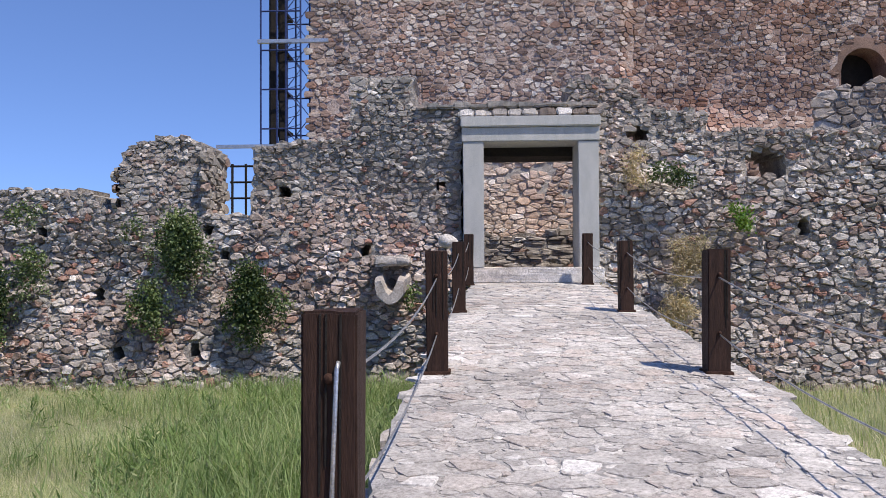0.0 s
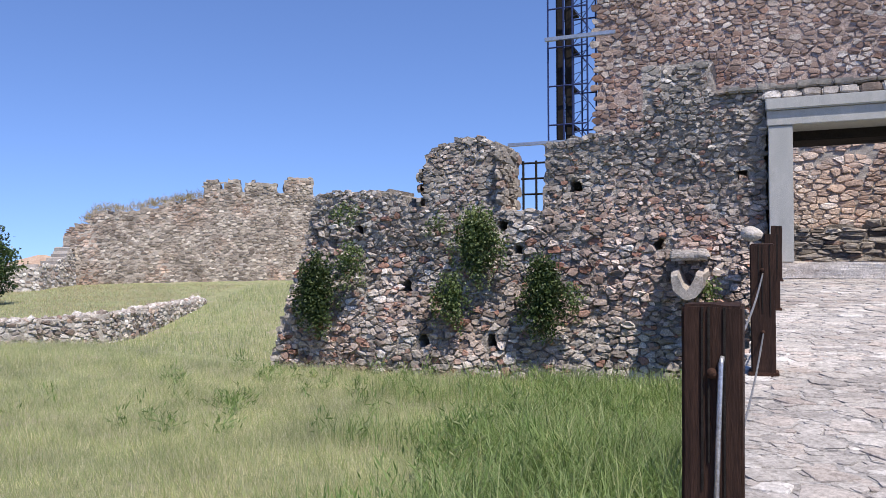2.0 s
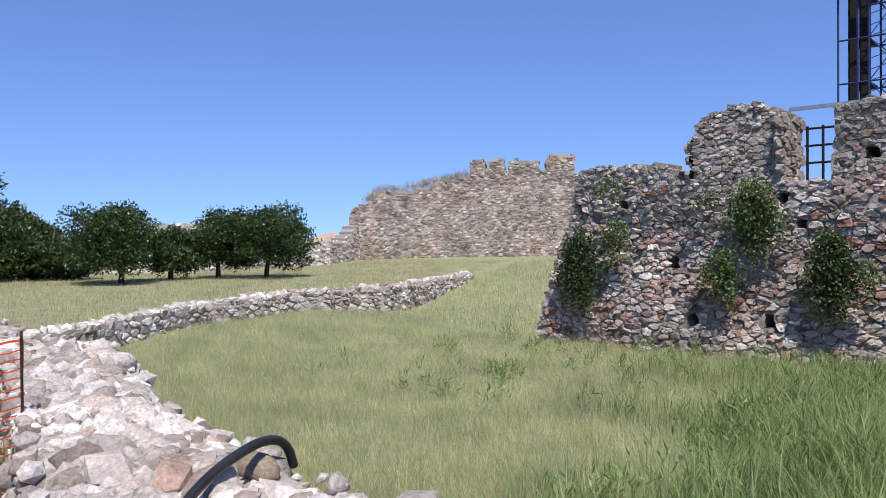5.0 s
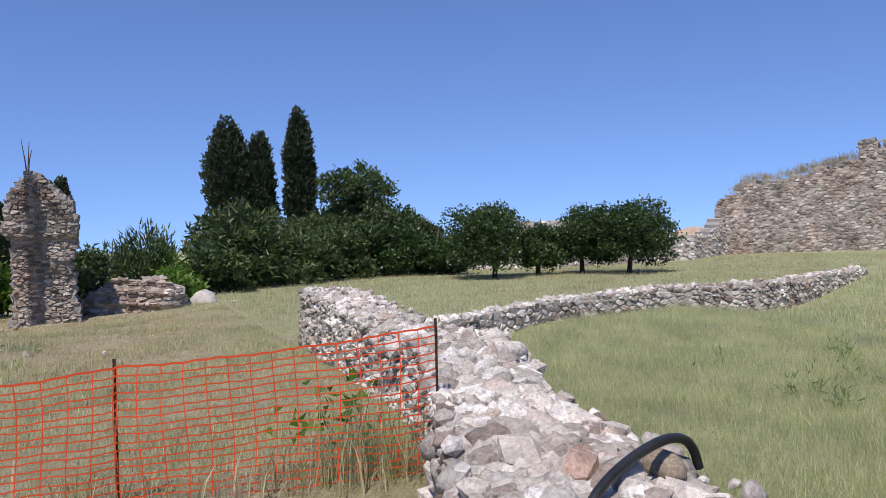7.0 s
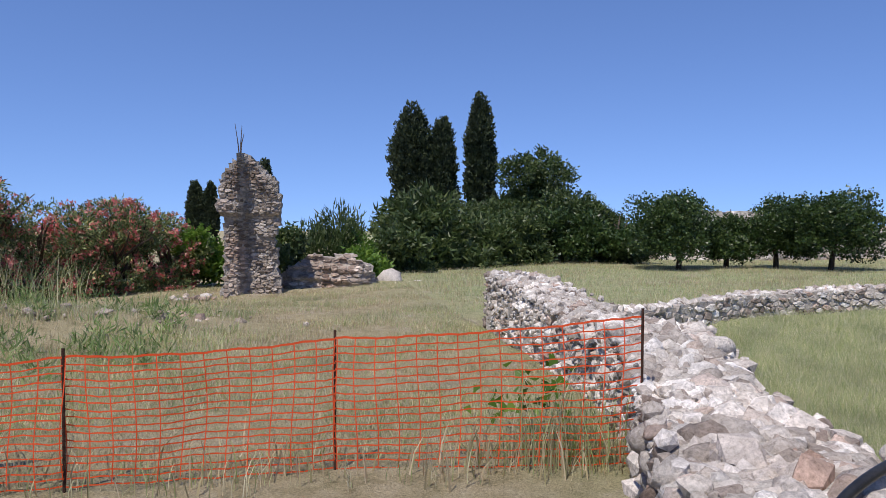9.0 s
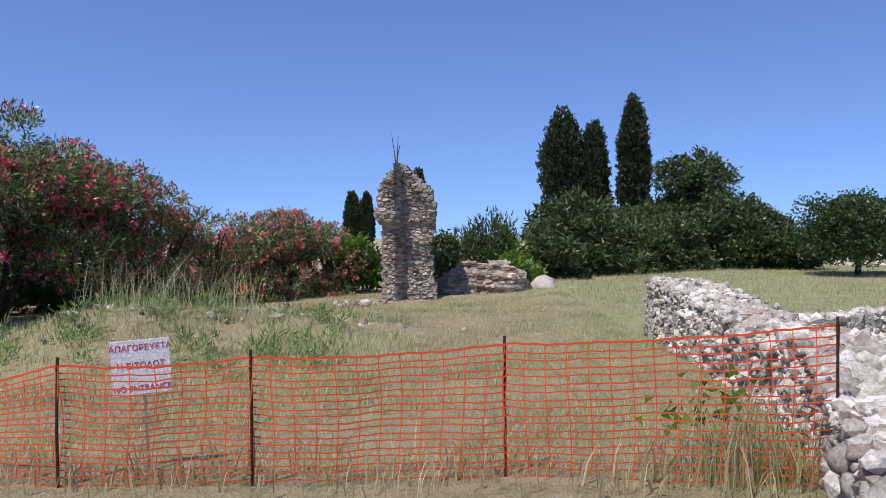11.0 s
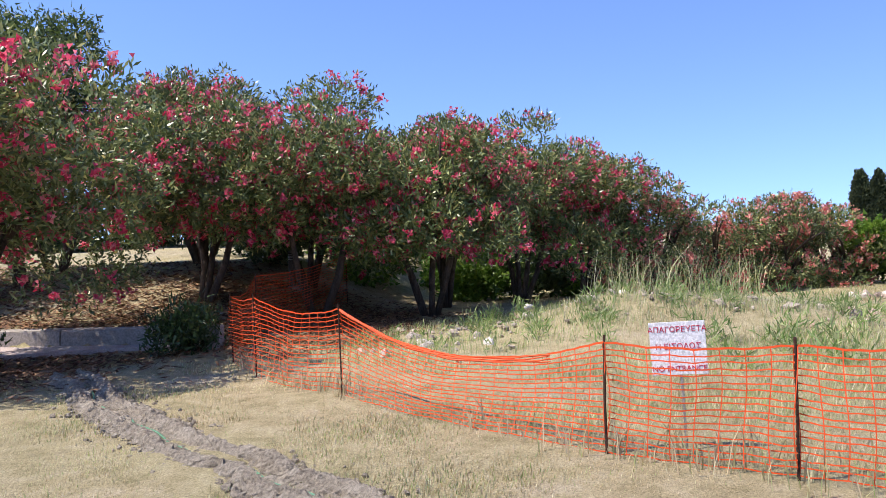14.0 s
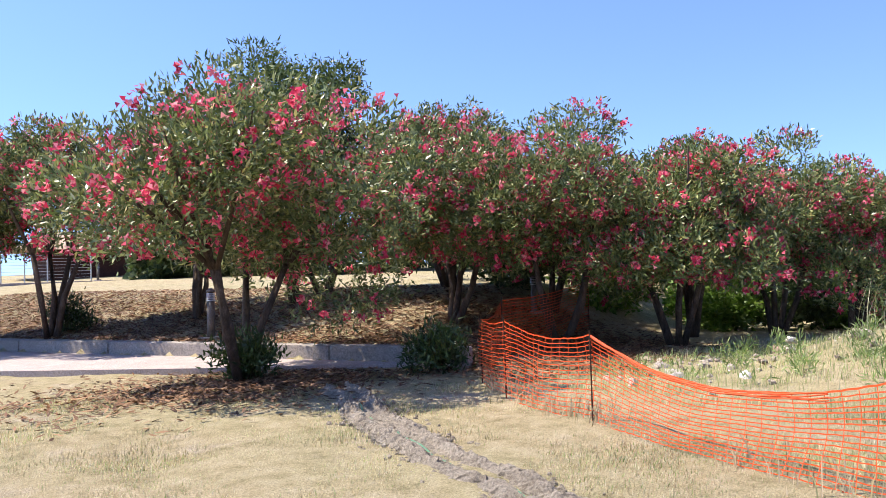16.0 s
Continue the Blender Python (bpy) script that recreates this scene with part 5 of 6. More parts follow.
# ---- sign ----
sg = thing("sign", (-5.245, -2.605, 0.0), "white sheet metal warning sign with red lettering on a steel rod", "sign")
sg.rotation_euler = (radians(90), radians(0), radians(112))
plate = part("plate", box(-0.172, 0.5, -0.004, 0.172, 0.84, 0.004, 0.002), M_WHITE, sg)
part("rod", tube([(0.0, -0.25, -0.016), (0.01, 0.7, -0.012)], [0.009] * 2, 6), M_STEEL, sg)
for body, yy, size in (("ΑΠΑΓΟΡΕΥΕΤΑ", 0.775, 0.05), ("Η ΕΙΣΟΔΟΣ", 0.665, 0.052), ("NO ENTRANCE", 0.525, 0.048)):
    cu = bpy.data.curves.new("lettering", "FONT")
    cu.body, cu.size, cu.align_x, cu.extrude = body, size, "CENTER", 0.0008
    ob = bpy.data.objects.new("lettering", cu)
    scene.collection.objects.link(ob)
    bpy.context.view_layer.update()
    me = bpy.data.meshes.new_from_object(ob.evaluated_get(bpy.context.evaluated_depsgraph_get()))
    bpy.data.objects.remove(ob)
    me.materials.clear()
    me.materials.append(M_RED)
    o = new("lettering", me)
    o.parent = plate
    o.location = (0, yy, 0.0055)
sg.rotation_euler.rotate_axis("Z", radians(3))

# ---- grasses ----


def blades(name, P, H, W, mat, label, seed, bend=0.35, simple=False):
    rng = np.random.RandomState(seed)
    n = len(P)
    z = gz(P[:, 0], P[:, 1]) - 0.02
    B = np.column_stack([P, z])
    a = rng.uniform(0, 6.283, n)
    d = np.column_stack([np.cos(a), np.sin(a), np.zeros(n)])
    b = rng.uniform(0, 6.283, n)
    l = np.column_stack([np.cos(b), np.sin(b), np.zeros(n)]) * (H * bend * rng.uniform(0.2, 1.3, n))[:, None] + np.array((-0.12, 0.05, 0)) * H[:, None]
    up = np.column_stack([np.zeros(n), np.zeros(n), H])
    w = (W * rng.uniform(0.6, 1.3, n))[:, None]
    if simple:
        V = np.stack([B - d * w / 2, B + d * w / 2, B + up + l], 1)
        return tagged(tess(name, V, np.arange(n * 3).reshape(n, 3), mat), label, "grass", kind="stuff")
    V = np.stack([B - d * w / 2, B + d * w / 2, B + up * 0.6 + l * 0.35 + d * w * 0.4, B + up * 0.6 + l * 0.35 - d * w * 0.4, B + up + l], 1)
    k = np.arange(n)[:, None] * 5
    return tagged(tess(name, V, [k + np.array([0, 1, 2, 3]), k + np.array([3, 2, 4])], mat), label, "grass", kind="stuff")


def scatter(x0, x1, y0, y1, n, seed, near=0.0, ok=None, patch=0.0, ps=0.5):
    """Points in a rectangle, thinner away from the walkway's start where near > 0, and in patches."""
    rng = np.random.RandomState(seed)
    m = int(n * 6)
    P = np.column_stack([rng.uniform(x0, x1, m), rng.uniform(y0, y1, m)])
    wgt = np.ones(m)
    if near:
        wgt = (3.0 / np.maximum(3.0, np.hypot(P[:, 0], P[:, 1]))) ** near
    if patch:
        wgt = wgt * (1 - patch + patch * np.clip(0.5 + np.sin(P[:, 0] * 2.1 * ps + seed) * np.cos(P[:, 1] * 2.6 * ps + seed) + 0.6 * np.sin((P[:, 0] + P[:, 1]) * 5.3 * ps), 0, 1))
    P = P[rng.rand(m) < wgt]
    if ok is not None:
        P = P[ok(P[:, 0], P[:, 1])]
    return P[:n]


def hts(P, lo, hi, seed):
    return np.random.RandomState(seed).uniform(lo, hi, len(P))


off_walk = lambda x, y: (x < walk_l(y) - 0.08) | (x > walk_r(y) + 0.08)
in_meadow = lambda x, y: off_walk(x, y) & (x > low_wall_x(y) + 0.9) & (y > rub_c(np.clip(x, -13, -1.9)) + 0.6)
P = scatter(-17.8, -0.4, 2.2, 14.2, 205000, 1, 0.35, in_meadow)
blades("meadow_grass", P, hts(P, 0.05, 0.2, 1), 0.006, M_GRASS, "tall pale green meadow grass going to seed", 2, 0.7, simple=True)
P = scatter(-17.8, -0.4, 2.2, 14.2, 60000, 2, 0.3, in_meadow, 0.7)
blades("seed_grass", P, hts(P, 0.15, 0.34, 1), 0.004, M_GRASS, "thin pale meadow stalks gone to seed", 3, 0.6, simple=True)
by_walk = lambda x, y: in_meadow(x, y) & (x > -2.4 - 0.35 * np.clip(y - 6, 0, 9) + np.sin(y * 2) + 1.3 * np.sin(x * 37 + y * 91))


def arching(name, P, H, W, mat, label, seed, reach=0.6):
    """Long leaves that rise steeply and bow over towards their tips."""
    rng = np.random.RandomState(seed)
    n = len(P)
    B = np.column_stack([P, gz(P[:, 0], P[:, 1]) - 0.02])
    a = rng.uniform(0, 6.283, n)
    out = np.column_stack([np.cos(a), np.sin(a), np.zeros(n)])
    side = np.column_stack([-np.sin(a), np.cos(a), np.zeros(n)]) * (W * rng.uniform(0.6, 1.3, n))[:, None] * 0.5
    rch = (H * reach * rng.uniform(0.25, 1.1, n))[:, None]
    drop = rng.uniform(0.0, 0.3, n)
    rows = []
    for f, wf in ((0.0, 0.7), (0.45, 1.0), (0.8, 0.7)):
        c = B + out * rch * f ** 2.2
        c[:, 2] += H * (f * 1.1 - (0.1 + drop) * f ** 3)
        rows += [c - side * wf, c + side * wf]
    tip = B + out * rch * 1.05
    tip[:, 2] += H * (1.0 - drop * 1.15)
    V = np.stack(rows + [tip], 1)
    k = np.arange(n)[:, None] * 7
    F4 = np.concatenate([k + np.array([i, i + 1, i + 3, i + 2]) for i in (0, 2)])
    return tagged(tess(name, V, [F4, k + np.array([4, 5, 6])], mat), label, "grass", kind="stuff")


P = scatter(-10.5, -0.4, 2.6, 14.0, 25000, 3, 0.0, by_walk, 0.5)
arching("weeds", P, hts(P, 0.15, 0.55, 4), 0.0065, M_GRASS_LUSH, "lush green grass leaves arching along the walkway", 5)
P = scatter(-2.9, -0.4, 2.4, 8.5, 8000, 34, 0.0, by_walk, 0.6)
arching("tall_grass", P, hts(P, 0.4, 0.95, 35), 0.008, M_GRASS_LUSH, "tall broad-leaved grass crowding against the walkway", 36, 0.75)
P = scatter(2.3, 9, 3.0, 14.0, 26000, 6, 0.0, off_walk)
blades("meadow_grass", P, hts(P, 0.1, 0.35, 6), 0.009, M_GRASS, "tall pale green grass below the walkway", 7)
P = scatter(-36, -14, 2, 34, 42000, 8, 0.0, lambda x, y: x < low_wall_x(y) - 0.15, 0.4, 0.2)
blades("field_grass", P, hts(P, 0.04, 0.16, 9), 0.013, M_GRASS, "dry green field grass", 10, simple=True)
P = scatter(-36, -14, 2, 34, 34000, 37, 0.0, lambda x, y: x < low_wall_x(y) - 0.15, 0.7, 0.25)
blades("dry_grass", P, hts(P, 0.05, 0.2, 38), 0.012, M_GRASS_DRY, "bleached dry grass in the upper field", 39, 0.5, simple=True)
P = scatter(-24, -9, 14.6, 38, 40000, 11, 0.0, lambda x, y: x > low_wall_x(y) + 0.9)
blades("slope_grass", P, hts(P, 0.08, 0.3, 12), 0.014, M_GRASS, "green grass on the slope before the fortress", 13, simple=True)
P = scatter(-24, -5.3, -5, 1.9, 36000, 14, 0.6, lambda x, y: y < rub_c(np.clip(x, -13, -1.9)) - 0.5, 0.95, 0.35)
blades("field_grass", P, hts(P, 0.04, 0.13, 15), 0.009, M_GRASS, "short patchy green grass behind the fence", 16, 0.5, simple=True)
P = scatter(-24, -5.3, -5, 1.9, 80000, 17, 0.6, lambda x, y: y < rub_c(np.clip(x, -13, -1.9)) - 0.5)
blades("dry_grass", P, hts(P, 0.03, 0.09, 18), 0.008, M_GRASS_DRY, "short dry straw-coloured grass behind the fence", 19, simple=True)
P = scatter(-6.5, 1.5, -12.5, -2.2, 75000, 20, 0.4)
blades("lawn", P, hts(P, 0.02, 0.05, 21), 0.009, M_GRASS_DRY, "short dry lawn", 22, simple=True)
P = scatter(-6.5, 1.5, -12.5, -2.2, 42000, 23, 0.4, None, 0.8, 0.6)
blades("lawn", P, hts(P, 0.02, 0.06, 24), 0.009, M_GRASS, "green patches of lawn", 25, simple=True)
P = scatter(-14.5, -7.0, -9.0, -1.6, 13000, 26, 0.0, None, 0.95, 0.7)
blades("mound_weeds", P, hts(P, 0.04, 0.2, 27), 0.008, M_GRASS, "grey-green weeds on the earth mound", 28)
P = scatter(-15.8, -13.2, -7.4, -4.6, 520, 29, 0.0, None, 0.8, 0.9)
blades("reeds", P, hts(P, 0.3, 1.4, 30), 0.01, M_GRASS, "tall straw-coloured reeds behind the mound", 31, 0.4)
P = np.concatenate([np.column_stack([np.random.RandomState(s).normal(x, 0.14, 55), np.random.RandomState(s + 9).normal(y, 0.25, 55)]) for s, (x, y) in enumerate([(-5.1, 0.95), (-5.3, 1.2), (-5.2, 1.1), (-5.25, 1.0), (-5.3, 0.9), (-5.15, 1.15), (-5.2, 0.85), (-5.0, 0.4), (-5.2, -0.5), (-5.1, -1.3), (-5.1, -2.1), (-5.0, -2.7), (-5.0, -3.3), (-5.2, -4.0), (-5.7, -6.1), (-5.9, -6.8), (-6.1, -7.6), (-6.4, -8.2)])])
blades("dry_tufts", P, hts(P, 0.08, 0.36, 32), 0.011, M_GRASS_DRY, "tufts of dry grass along the foot of the fence", 33, 0.5)

pr = np.random.RandomState(47)
P = np.column_stack([pr.normal(-5.12, 0.12, 280), pr.normal(1.05, 0.2, 280)])
arching("dry_tufts", P, hts(P, 0.2, 0.72, 48), 0.006, M_GRASS, "tall pale grass tuft beside the end of the fence", 49, 0.4)
P = np.column_stack([pr.uniform(-5.35, -4.75, 260), pr.uniform(-3.4, 0.6, 260)])
arching("fence_weeds", P, hts(P, 0.08, 0.3, 50), 0.006, M_GRASS, "green weeds at the foot of the fence", 51, 0.6)
tree("vine", (-5.75, 0.95, float(gz(-5.75, 0.95))), "bright green broad-leaved plant behind the orange fence", [(0, 0, 0.25, 0.18, 0.16, 0.2), (0.1, 0.15, 0.4, 0.14, 0.14, 0.12), (-0.1, -0.15, 0.12, 0.16, 0.16, 0.14)], 9, 7, 0.075, 0.08, M_BRIGHT, 52, None, category="plant")
boulder = tess("boulder", *ROCKS[3], rough_mat("tan_boulder", [(0.3, (0.2, 0.15, 0.11)), (0.7, (0.33, 0.27, 0.2))], 8, 60, bs=0.3), None, True)
boulder.matrix_basis = pose(-3.17, 1.83, 0.47, 0, 10, 30) @ Matrix.Diagonal((0.13, 0.12, 0.13, 1))
tagged(boulder, "rounded brown boulder lying on the rubble wall", "rock")

rw = np.random.RandomState(44)
tufts = [(x, y, float(gz(x, y)) + h * 0.4, 0.16, 0.16, h * 0.6) for x, y, h in zip(rw.uniform(-3.8, -0.75, 110), rw.uniform(4.2, 12.8, 110), rw.uniform(0.25, 0.65, 110))]
tufts += [(x, y, float(gz(x, y)) + 0.1, 0.14, 0.14, 0.25) for x, y in zip(rw.uniform(-11, -3, 60), rw.uniform(8, 13.9, 60))]
tufts += [(x, y, float(gz(x, y)) + 0.06, 0.16, 0.16, 0.2) for x, y in zip(rw.uniform(-13.5, -8.2, 80), rw.uniform(-8.4, -2.2, 80))]
V, F = foliage(tufts, 2000, 8, 0.14, 0.02, 45, 0.9, 0.1, 0.7, 0.12)
tagged(tess("tall_weeds", V, F, M_GRASS_LUSH), "tall leafy weeds growing below the walkway", "weeds", kind="stuff")


def litter(n, seed, sampler):
    rng = np.random.RandomState(seed)
    P = sampler(rng, n)
    z = gz(P[:, 0], P[:, 1]) + 0.012 + rng.uniform(0, 0.03, n)
    a = rng.uniform(0, 6.28, n)
    d = np.column_stack([np.cos(a), np.sin(a), rng.uniform(-0.4, 0.4, n)]) * rng.uniform(0.05, 0.1, n)[:, None]
    s = np.column_stack([-np.sin(a), np.cos(a), rng.uniform(-0.5, 0.5, n)]) * 0.018
    C = np.column_stack([P, z])
    V = np.stack([C - d, C + s, C + d, C - s], 1)
    tagged(tess("leaf_litter", V, np.arange(n * 4).reshape(n, 4), M_DEAD), "brown fallen leaves carpeting the shaded ground", "leaves", kind="stuff")


def bank_pts(rng, n):
    a, s = rng.uniform(-6, 13, n), rng.uniform(0.25, 6.2, n) * rng.uniform(0.5, 1, n)
    return np.column_stack([KERB_A[0] + KERB_D[0] * a + KERB_N[0] * s, KERB_A[1] + KERB_D[1] * a + KERB_N[1] * s])


litter(30000, 1, bank_pts)
litter(5000, 2, lambda rng, n: np.column_stack([rng.normal(-4.4, 1.5, n), rng.normal(-11.3, 0.9, n)]))
litter(4000, 3, lambda rng, n: np.column_stack([rng.uniform(-12.5, -7, n), rng.uniform(-13, -8.5, n)]))

# dug trench across the lawn
tr0 = [(-3.0, -2.4), (-3.2, -3.3), (-3.45, -4.2), (-3.62, -5.0), (-3.8, -6.0), (-4.15, -7.2), (-4.45, -8.2), (-4.85, -9.3), (-5.1, -10.1)]
tr = []
for (x0, y0), (x1, y1) in zip(tr0, tr0[1:]):
    tr += [(x0 + (x1 - x0) * f + 0.04 * math.sin(y0 * 9 + f * 5), y0 + (y1 - y0) * f) for f in (0, 0.2, 0.4, 0.6, 0.8)]
tr.append(tr0[-1])
pts = []
rr = random.Random(3)
for (x0, y0), (x1, y1) in zip(tr, tr[1:]):
    for _ in range(60):
        f = rr.random()
        sd = rr.choice((-1, 1)) * rr.uniform(0.06, 0.3) if rr.random() < 0.85 else rr.uniform(-0.5, 0.5)
        x, y = x0 + (x1 - x0) * f + sd, y0 + (y1 - y0) * f
        pts.append((x, y, float(gz(x, y)) + 0.0, rr.uniform(0.008, 0.045)))
M_SOIL = rough_mat("dry_clods", [(0.3, (0.24, 0.2, 0.155)), (0.7, (0.43, 0.38, 0.31))], 5, 40, bs=1.0, bd=0.05)
soil = thing("trench", (0, 0, 0), "narrow trench of dug dry soil across the lawn", "trench", kind="structure")
tagged(rock_pile("clods", pts, M_SOIL, soil, 8), kind="stuff")
ny, nx = 160, 25
ty = np.linspace(-2.4, -10.1, ny)
tx = np.interp(-ty, [-q[1] for q in tr], [q[0] for q in tr])
off = np.linspace(-0.34, 0.34, nx)
sr = np.random.RandomState(6)
hh = 0.055 * np.exp(-((np.abs(off) - 0.15) / 0.07) ** 2) - 0.05 * sst(0.18, 0.34, np.abs(off))
TX, TY = tx[:, None] + off + sr.uniform(-0.015, 0.015, (ny, nx)), ty[:, None] + 0 * off + sr.uniform(-0.02, 0.02, (ny, nx))
TZ = gz(TX, TY) + hh + 0.01 + sr.uniform(-0.022, 0.022, (ny, nx)) + 0.02 * np.sin(TX * 23 + TY * 7) * np.cos(TY * 11)
ii, jj = np.meshgrid(np.arange(ny - 1), np.arange(nx - 1), indexing="ij")
q = np.stack([ii * nx + jj, ii * nx + jj + 1, (ii + 1) * nx + jj + 1, (ii + 1) * nx + jj], -1).reshape(-1, 4)
tess("spoil", np.stack([TX, TY, TZ], -1), q, M_SOIL, soil)
part("hose", tube([(x + 0.02, y, float(gz(x, y)) + 0.012) for x, y in tr], [0.009] * len(tr), 8), rough_mat("green_hose", [(0.3, (0.08, 0.2, 0.12)), (0.7, (0.14, 0.3, 0.2))], 9, 60, 0.5), soil, "thin green hose", True)

# ---- wall plants, shrubs and background trees ----


def creeper(x, z, w, h, mat, seed, strands=40, y=14.12, L=0.06, W=0.04):
    """Strands that start along a ragged upper line and hang down the wall, with small leaves along each."""
    rng = np.random.RandomState(seed)
    t = thing("wall_plant", (x, y - 0.123 * max(0, 1.6 - z), z), "leafy green creeper hanging down the stone wall", "plant", "wall creepers")
    pts = []
    for k in range(strands):
        u = np.clip(rng.normal(0, 0.42), -1, 1)
        top = h * (1 - 0.7 * u * u) * rng.uniform(0.3, 1.0)
        length = h * rng.uniform(0.5, 1.5) * (1 - 0.45 * abs(u))
        n = max(4, int(length / 0.022))
        f = np.linspace(0, 1, n)
        sx = u * w + 0.06 * np.sin(f * 5 + k) + rng.normal(0, 0.035, n)
        sz = np.maximum(top - f * length, -1.1 * h) + rng.normal(0, 0.03, n)
        sy = -np.abs(rng.normal(0.05, 0.07, n)) * (1 - u * u * 0.6) * (1.25 - f * 0.6)
        pts.append(np.column_stack([sx, sy, sz]))
    P = np.concatenate(pts)
    P = np.repeat(P, 2, 0) + rng.normal(0, 0.025, (len(P) * 2, 3))
    n = len(P)
    d = np.array((0, -0.35, -0.45)) + rng.normal(size=(n, 3)) * 0.6
    d /= np.linalg.norm(d, axis=1)[:, None]
    sd = np.cross(d, rng.normal(size=(n, 3)))
    sd /= np.linalg.norm(sd, axis=1)[:, None] + 1e-9
    ll = (L * rng.uniform(0.6, 1.3, n))[:, None]
    V = np.stack([P, P + d * ll * 0.45 + sd * W * 0.5, P + d * ll, P + d * ll * 0.45 - sd * W * 0.5], 1).reshape(-1, 3)
    tess("foliage", V, np.arange(n * 4).reshape(n, 4), mat, t)


def wall_shrub(x, z, w, h, mat, seed, n=160, y=14.14, L=0.075, W=0.042, label="loose dry weeds rooted in the stone wall"):
    rng = random.Random(seed)
    cl = [(rng.uniform(-w, w) * 0.7, 0.0, rng.uniform(-h, h) * 0.8, w * 0.38, 0.12, h * 0.3) for _ in range(7)]
    t = thing("wall_plant", (x, y - 0.123 * max(0, 1.6 - z), z), label, "plant", "wall weeds")
    V, F = foliage(cl, n, 9, L, W, seed, -0.2, 0.2, 0.9, 0.12)
    tess("foliage", V, F, mat, t)


creeper(-5.42, 1.8, 0.55, 0.85, M_CREEPER, 1, 85)
creeper(-5.95, 0.7, 0.42, 0.65, M_CREEPER, 2, 42)
creeper(-4.08, 0.75, 0.45, 0.95, M_BUSH, 3, 90)
creeper(-3.5, 0.75, 0.25, 0.4, M_CREEPER, 8, 12)
creeper(-9.05, 0.8, 0.55, 1.0, M_BUSH, 5, 90, 14.2)
creeper(-8.3, 1.4, 0.5, 0.6, M_CREEPER, 6, 28)
creeper(-8.35, 2.5, 0.35, 0.35, M_CREEPER, 7, 14)
creeper(-6.3, 2.2, 0.22, 0.3, M_CREEPER, 14, 8)
creeper(-1.15, 0.95, 0.22, 0.28, M_CREEPER, 15, 12)
wall_shrub(3.65, 3.15, 0.45, 0.2, M_BUSH, 9, 60, label="small green weed rooted in the stone wall")
wall_shrub(4.85, 2.35, 0.28, 0.22, M_BRIGHT, 10, 45, label="bright green weed rooted in the stone wall")
wall_shrub(4.0, 1.5, 0.45, 0.7, M_GRASS_DRY, 11, 260, 14.1, 0.1, 0.02)
wall_shrub(3.7, 0.6, 0.4, 0.5, M_GRASS_DRY, 12, 200, 14.1, 0.1, 0.02)
wall_shrub(3.0, 3.3, 0.25, 0.4, M_GRASS_DRY, 13, 90, 14.15, 0.09, 0.02)

V, F = foliage(fort_tufts, 700, 5, 0.3, 0.02, 46, 1.3, 0.1, 0.6, 0.2)
tagged(tess("fort_grass", V, F, M_GRASS_DRY), "dry grass growing along the fortress wall top", "grass", kind="stuff")

rng = random.Random(14)
tree("shrub", (-25.3, -0.4, -0.3), "loose olive-green shrub with long shoots", dome(rng, 1.5, 2.6, -0.2, 12), 420, 12, 0.22, 0.05, M_BUSH, 80, None, category="shrub", up=1.2, spread=0.5)
tree("shrub", (-24.6, 0.6, -0.3), "low bright green shrub behind the fallen masonry", dome(rng, 1.3, 1.4, -0.2, 10), 500, 12, 0.14, 0.1, M_BRIGHT, 81, None, category="shrub")
tree("shrub", (-23.6, -3.9, -0.3), "bright green shrub beside the ruined pillar", dome(rng, 0.9, 2.0, -0.2, 9), 420, 12, 0.14, 0.1, M_BRIGHT, 82, None, category="shrub")
tree("shrub", (-23.0, -2.0, -0.3), "dark green shrub behind the ruined pillar", dome(rng, 1.2, 1.9, -0.2, 9), 420, 12, 0.14, 0.09, M_BUSH, 83, None, category="shrub")
tree("shrub", (-27.5, 2.2, -0.3), "green shrub at the field edge", dome(rng, 1.4, 1.7, -0.2, 10), 420, 12, 0.18, 0.1, M_BUSH, 84, None, category="shrub")
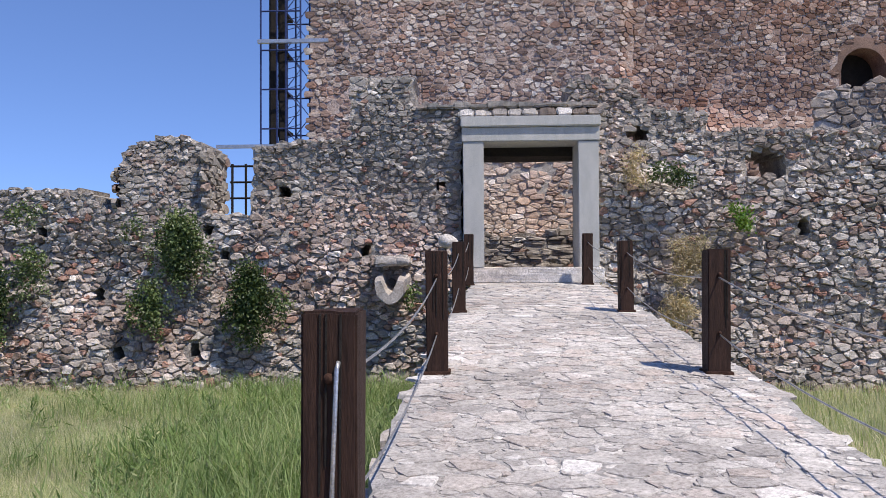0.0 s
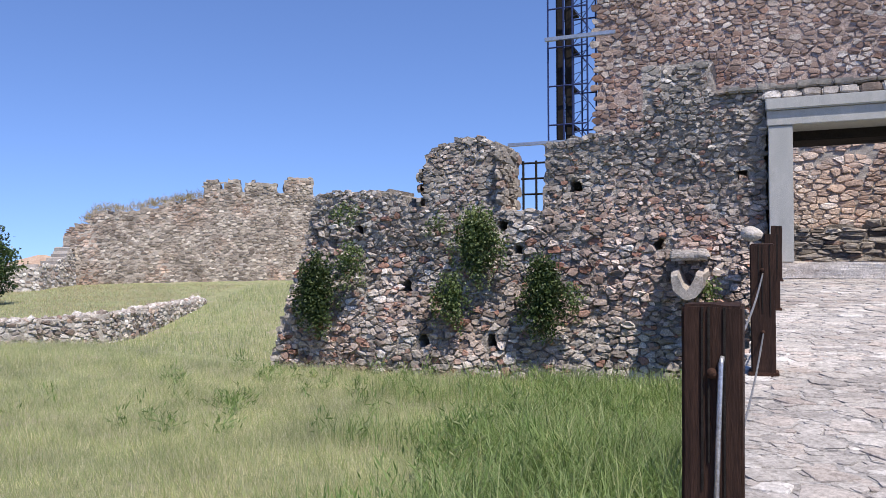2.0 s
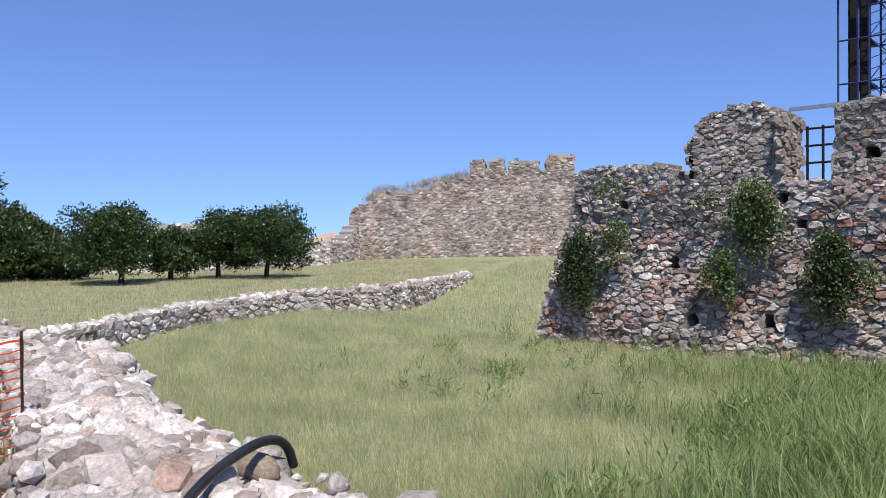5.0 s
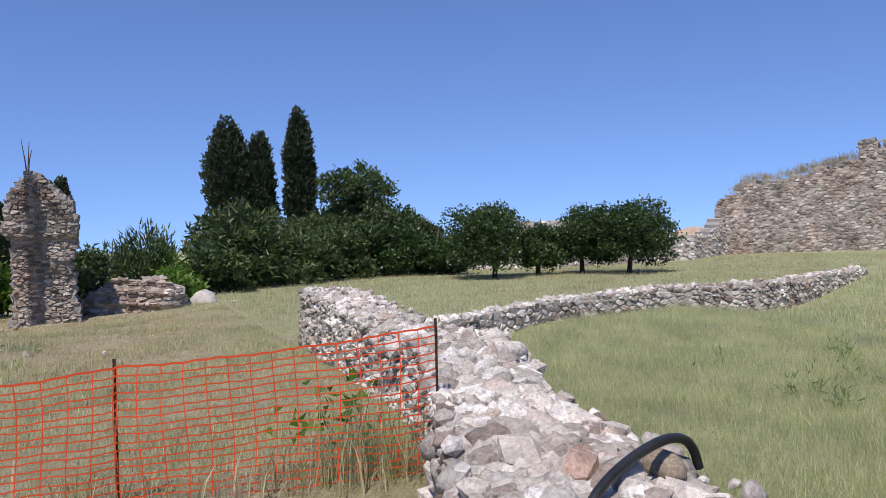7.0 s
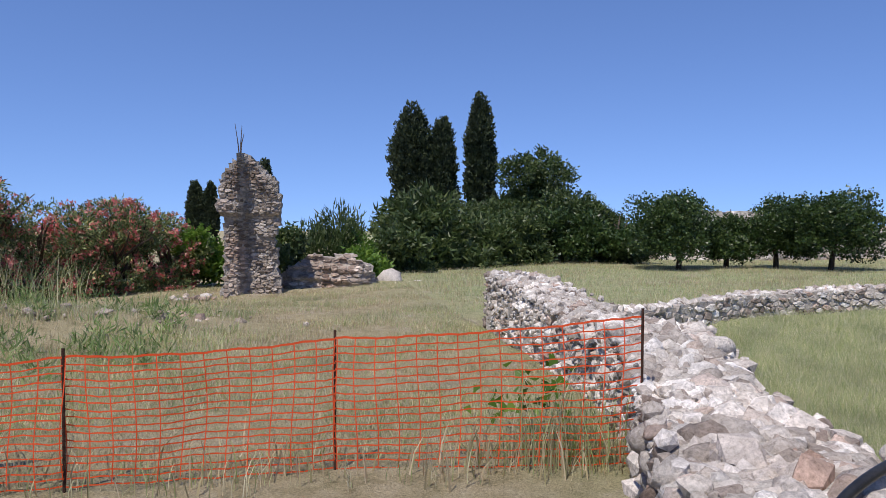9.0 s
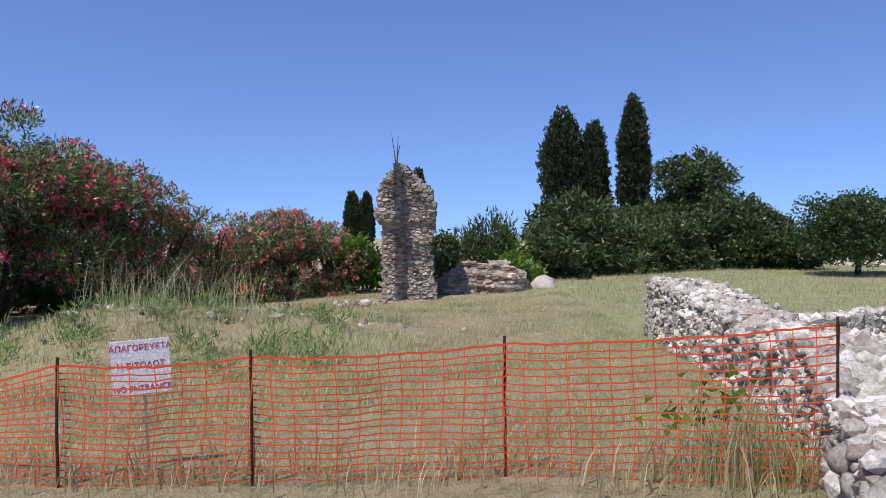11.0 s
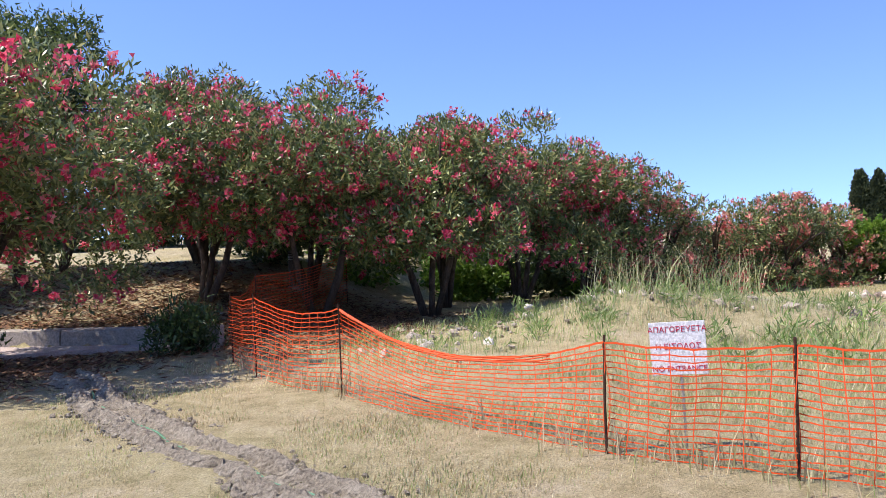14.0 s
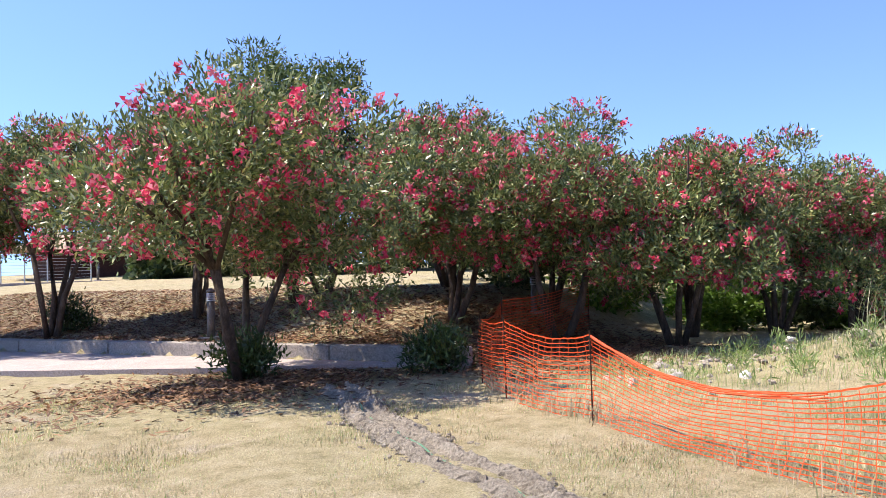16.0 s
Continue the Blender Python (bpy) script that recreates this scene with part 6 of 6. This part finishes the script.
for k, (x, y, h, w) in enumerate([(-34, 8.0, 2.6, 2.0), (-34.5, 10.6, 2.7, 2.0), (-41.5, 7.2, 3.4, 2.6), (-33, 12.6, 2.0, 1.5)]):
    tree("broadleaf_tree", (x, y, -0.2), "dense dark green tree at the edge of the field", dome(rng, w, h, 0.0, 12), 1000, 12, 0.16, 0.11, M_ORANGE if k % 2 else M_BUSH, 85 + k)
tree("broadleaf_tree", (-7.6, -16.6, float(gz(-7.6, -16.6))), "tall leafy grey-green tree rising behind the oleanders", dome(rng, 1.7, 5.9, 2.6, 12), 900, 12, 0.14, 0.045, M_BUSH, 95, (2, 2.4, 0.1, 0.9))
for k, (x, y, h, w) in enumerate([(-10.8, -37, 2.4, 2.2), (-13.2, -35, 2.6, 2.4), (-15.6, -33.5, 2.6, 2.4), (-17, -36, 3.2, 3.0), (-20.5, -33, 3.4, 3.0), (-23.5, -29.5, 3.6, 3.0), (-25.5, -25.5, 3.8, 3.0), (-26.5, -21, 3.8, 2.8), (-26.5, -17, 3.6, 2.6), (-26, -13, 3.4, 2.4), (-22.5, -14, 2.8, 2.0), (-20.5, -16, 2.6, 2.0), (-14.5, -40, 3.4, 2.4)]):
    tree("broadleaf_tree", (x, y, float(gz(x, y)) - 0.2), "dense green tree in deep shade", dome(rng, w, h, -0.2, 14), 480, 8, 0.34, 0.22, M_BUSH if k < 9 else M_BRIGHT, 100 + k)
for k, (x, y, h, w) in enumerate([(-12.6, -14.6, 1.6, 1.4), (-14.5, -13.6, 1.8, 1.5), (-16.5, -12.4, 1.8, 1.5), (-18.4, -11.6, 1.8, 1.5), (-20, -10.6, 1.7, 1.4), (-16, -15.4, 2.2, 1.7), (-13.6, -17.5, 2.2, 1.8), (-18.6, -14, 2.4, 1.8)]):
    tree("shrub", (x, y, float(gz(x, y)) - 0.1), "bright green undergrowth shrub below the oleanders", dome(rng, w, h, -0.1, 10), 420, 10, 0.15, 0.1, M_BRIGHT if k % 3 else M_BUSH, 140 + k, None, category="shrub")
for x, y in ((-4.5, -11.75), (-6.9, -10.3), (-3.6, -19.4)):
    tree("shrub", (x, y, float(gz(x, y))), "dark green suckers at the foot of an oleander", dome(rng, 0.5, 0.7, -0.1, 7), 160, 10, 0.13, 0.035, M_ORANGE, 120 + int(x * 3), None, category="shrub", up=0.9)
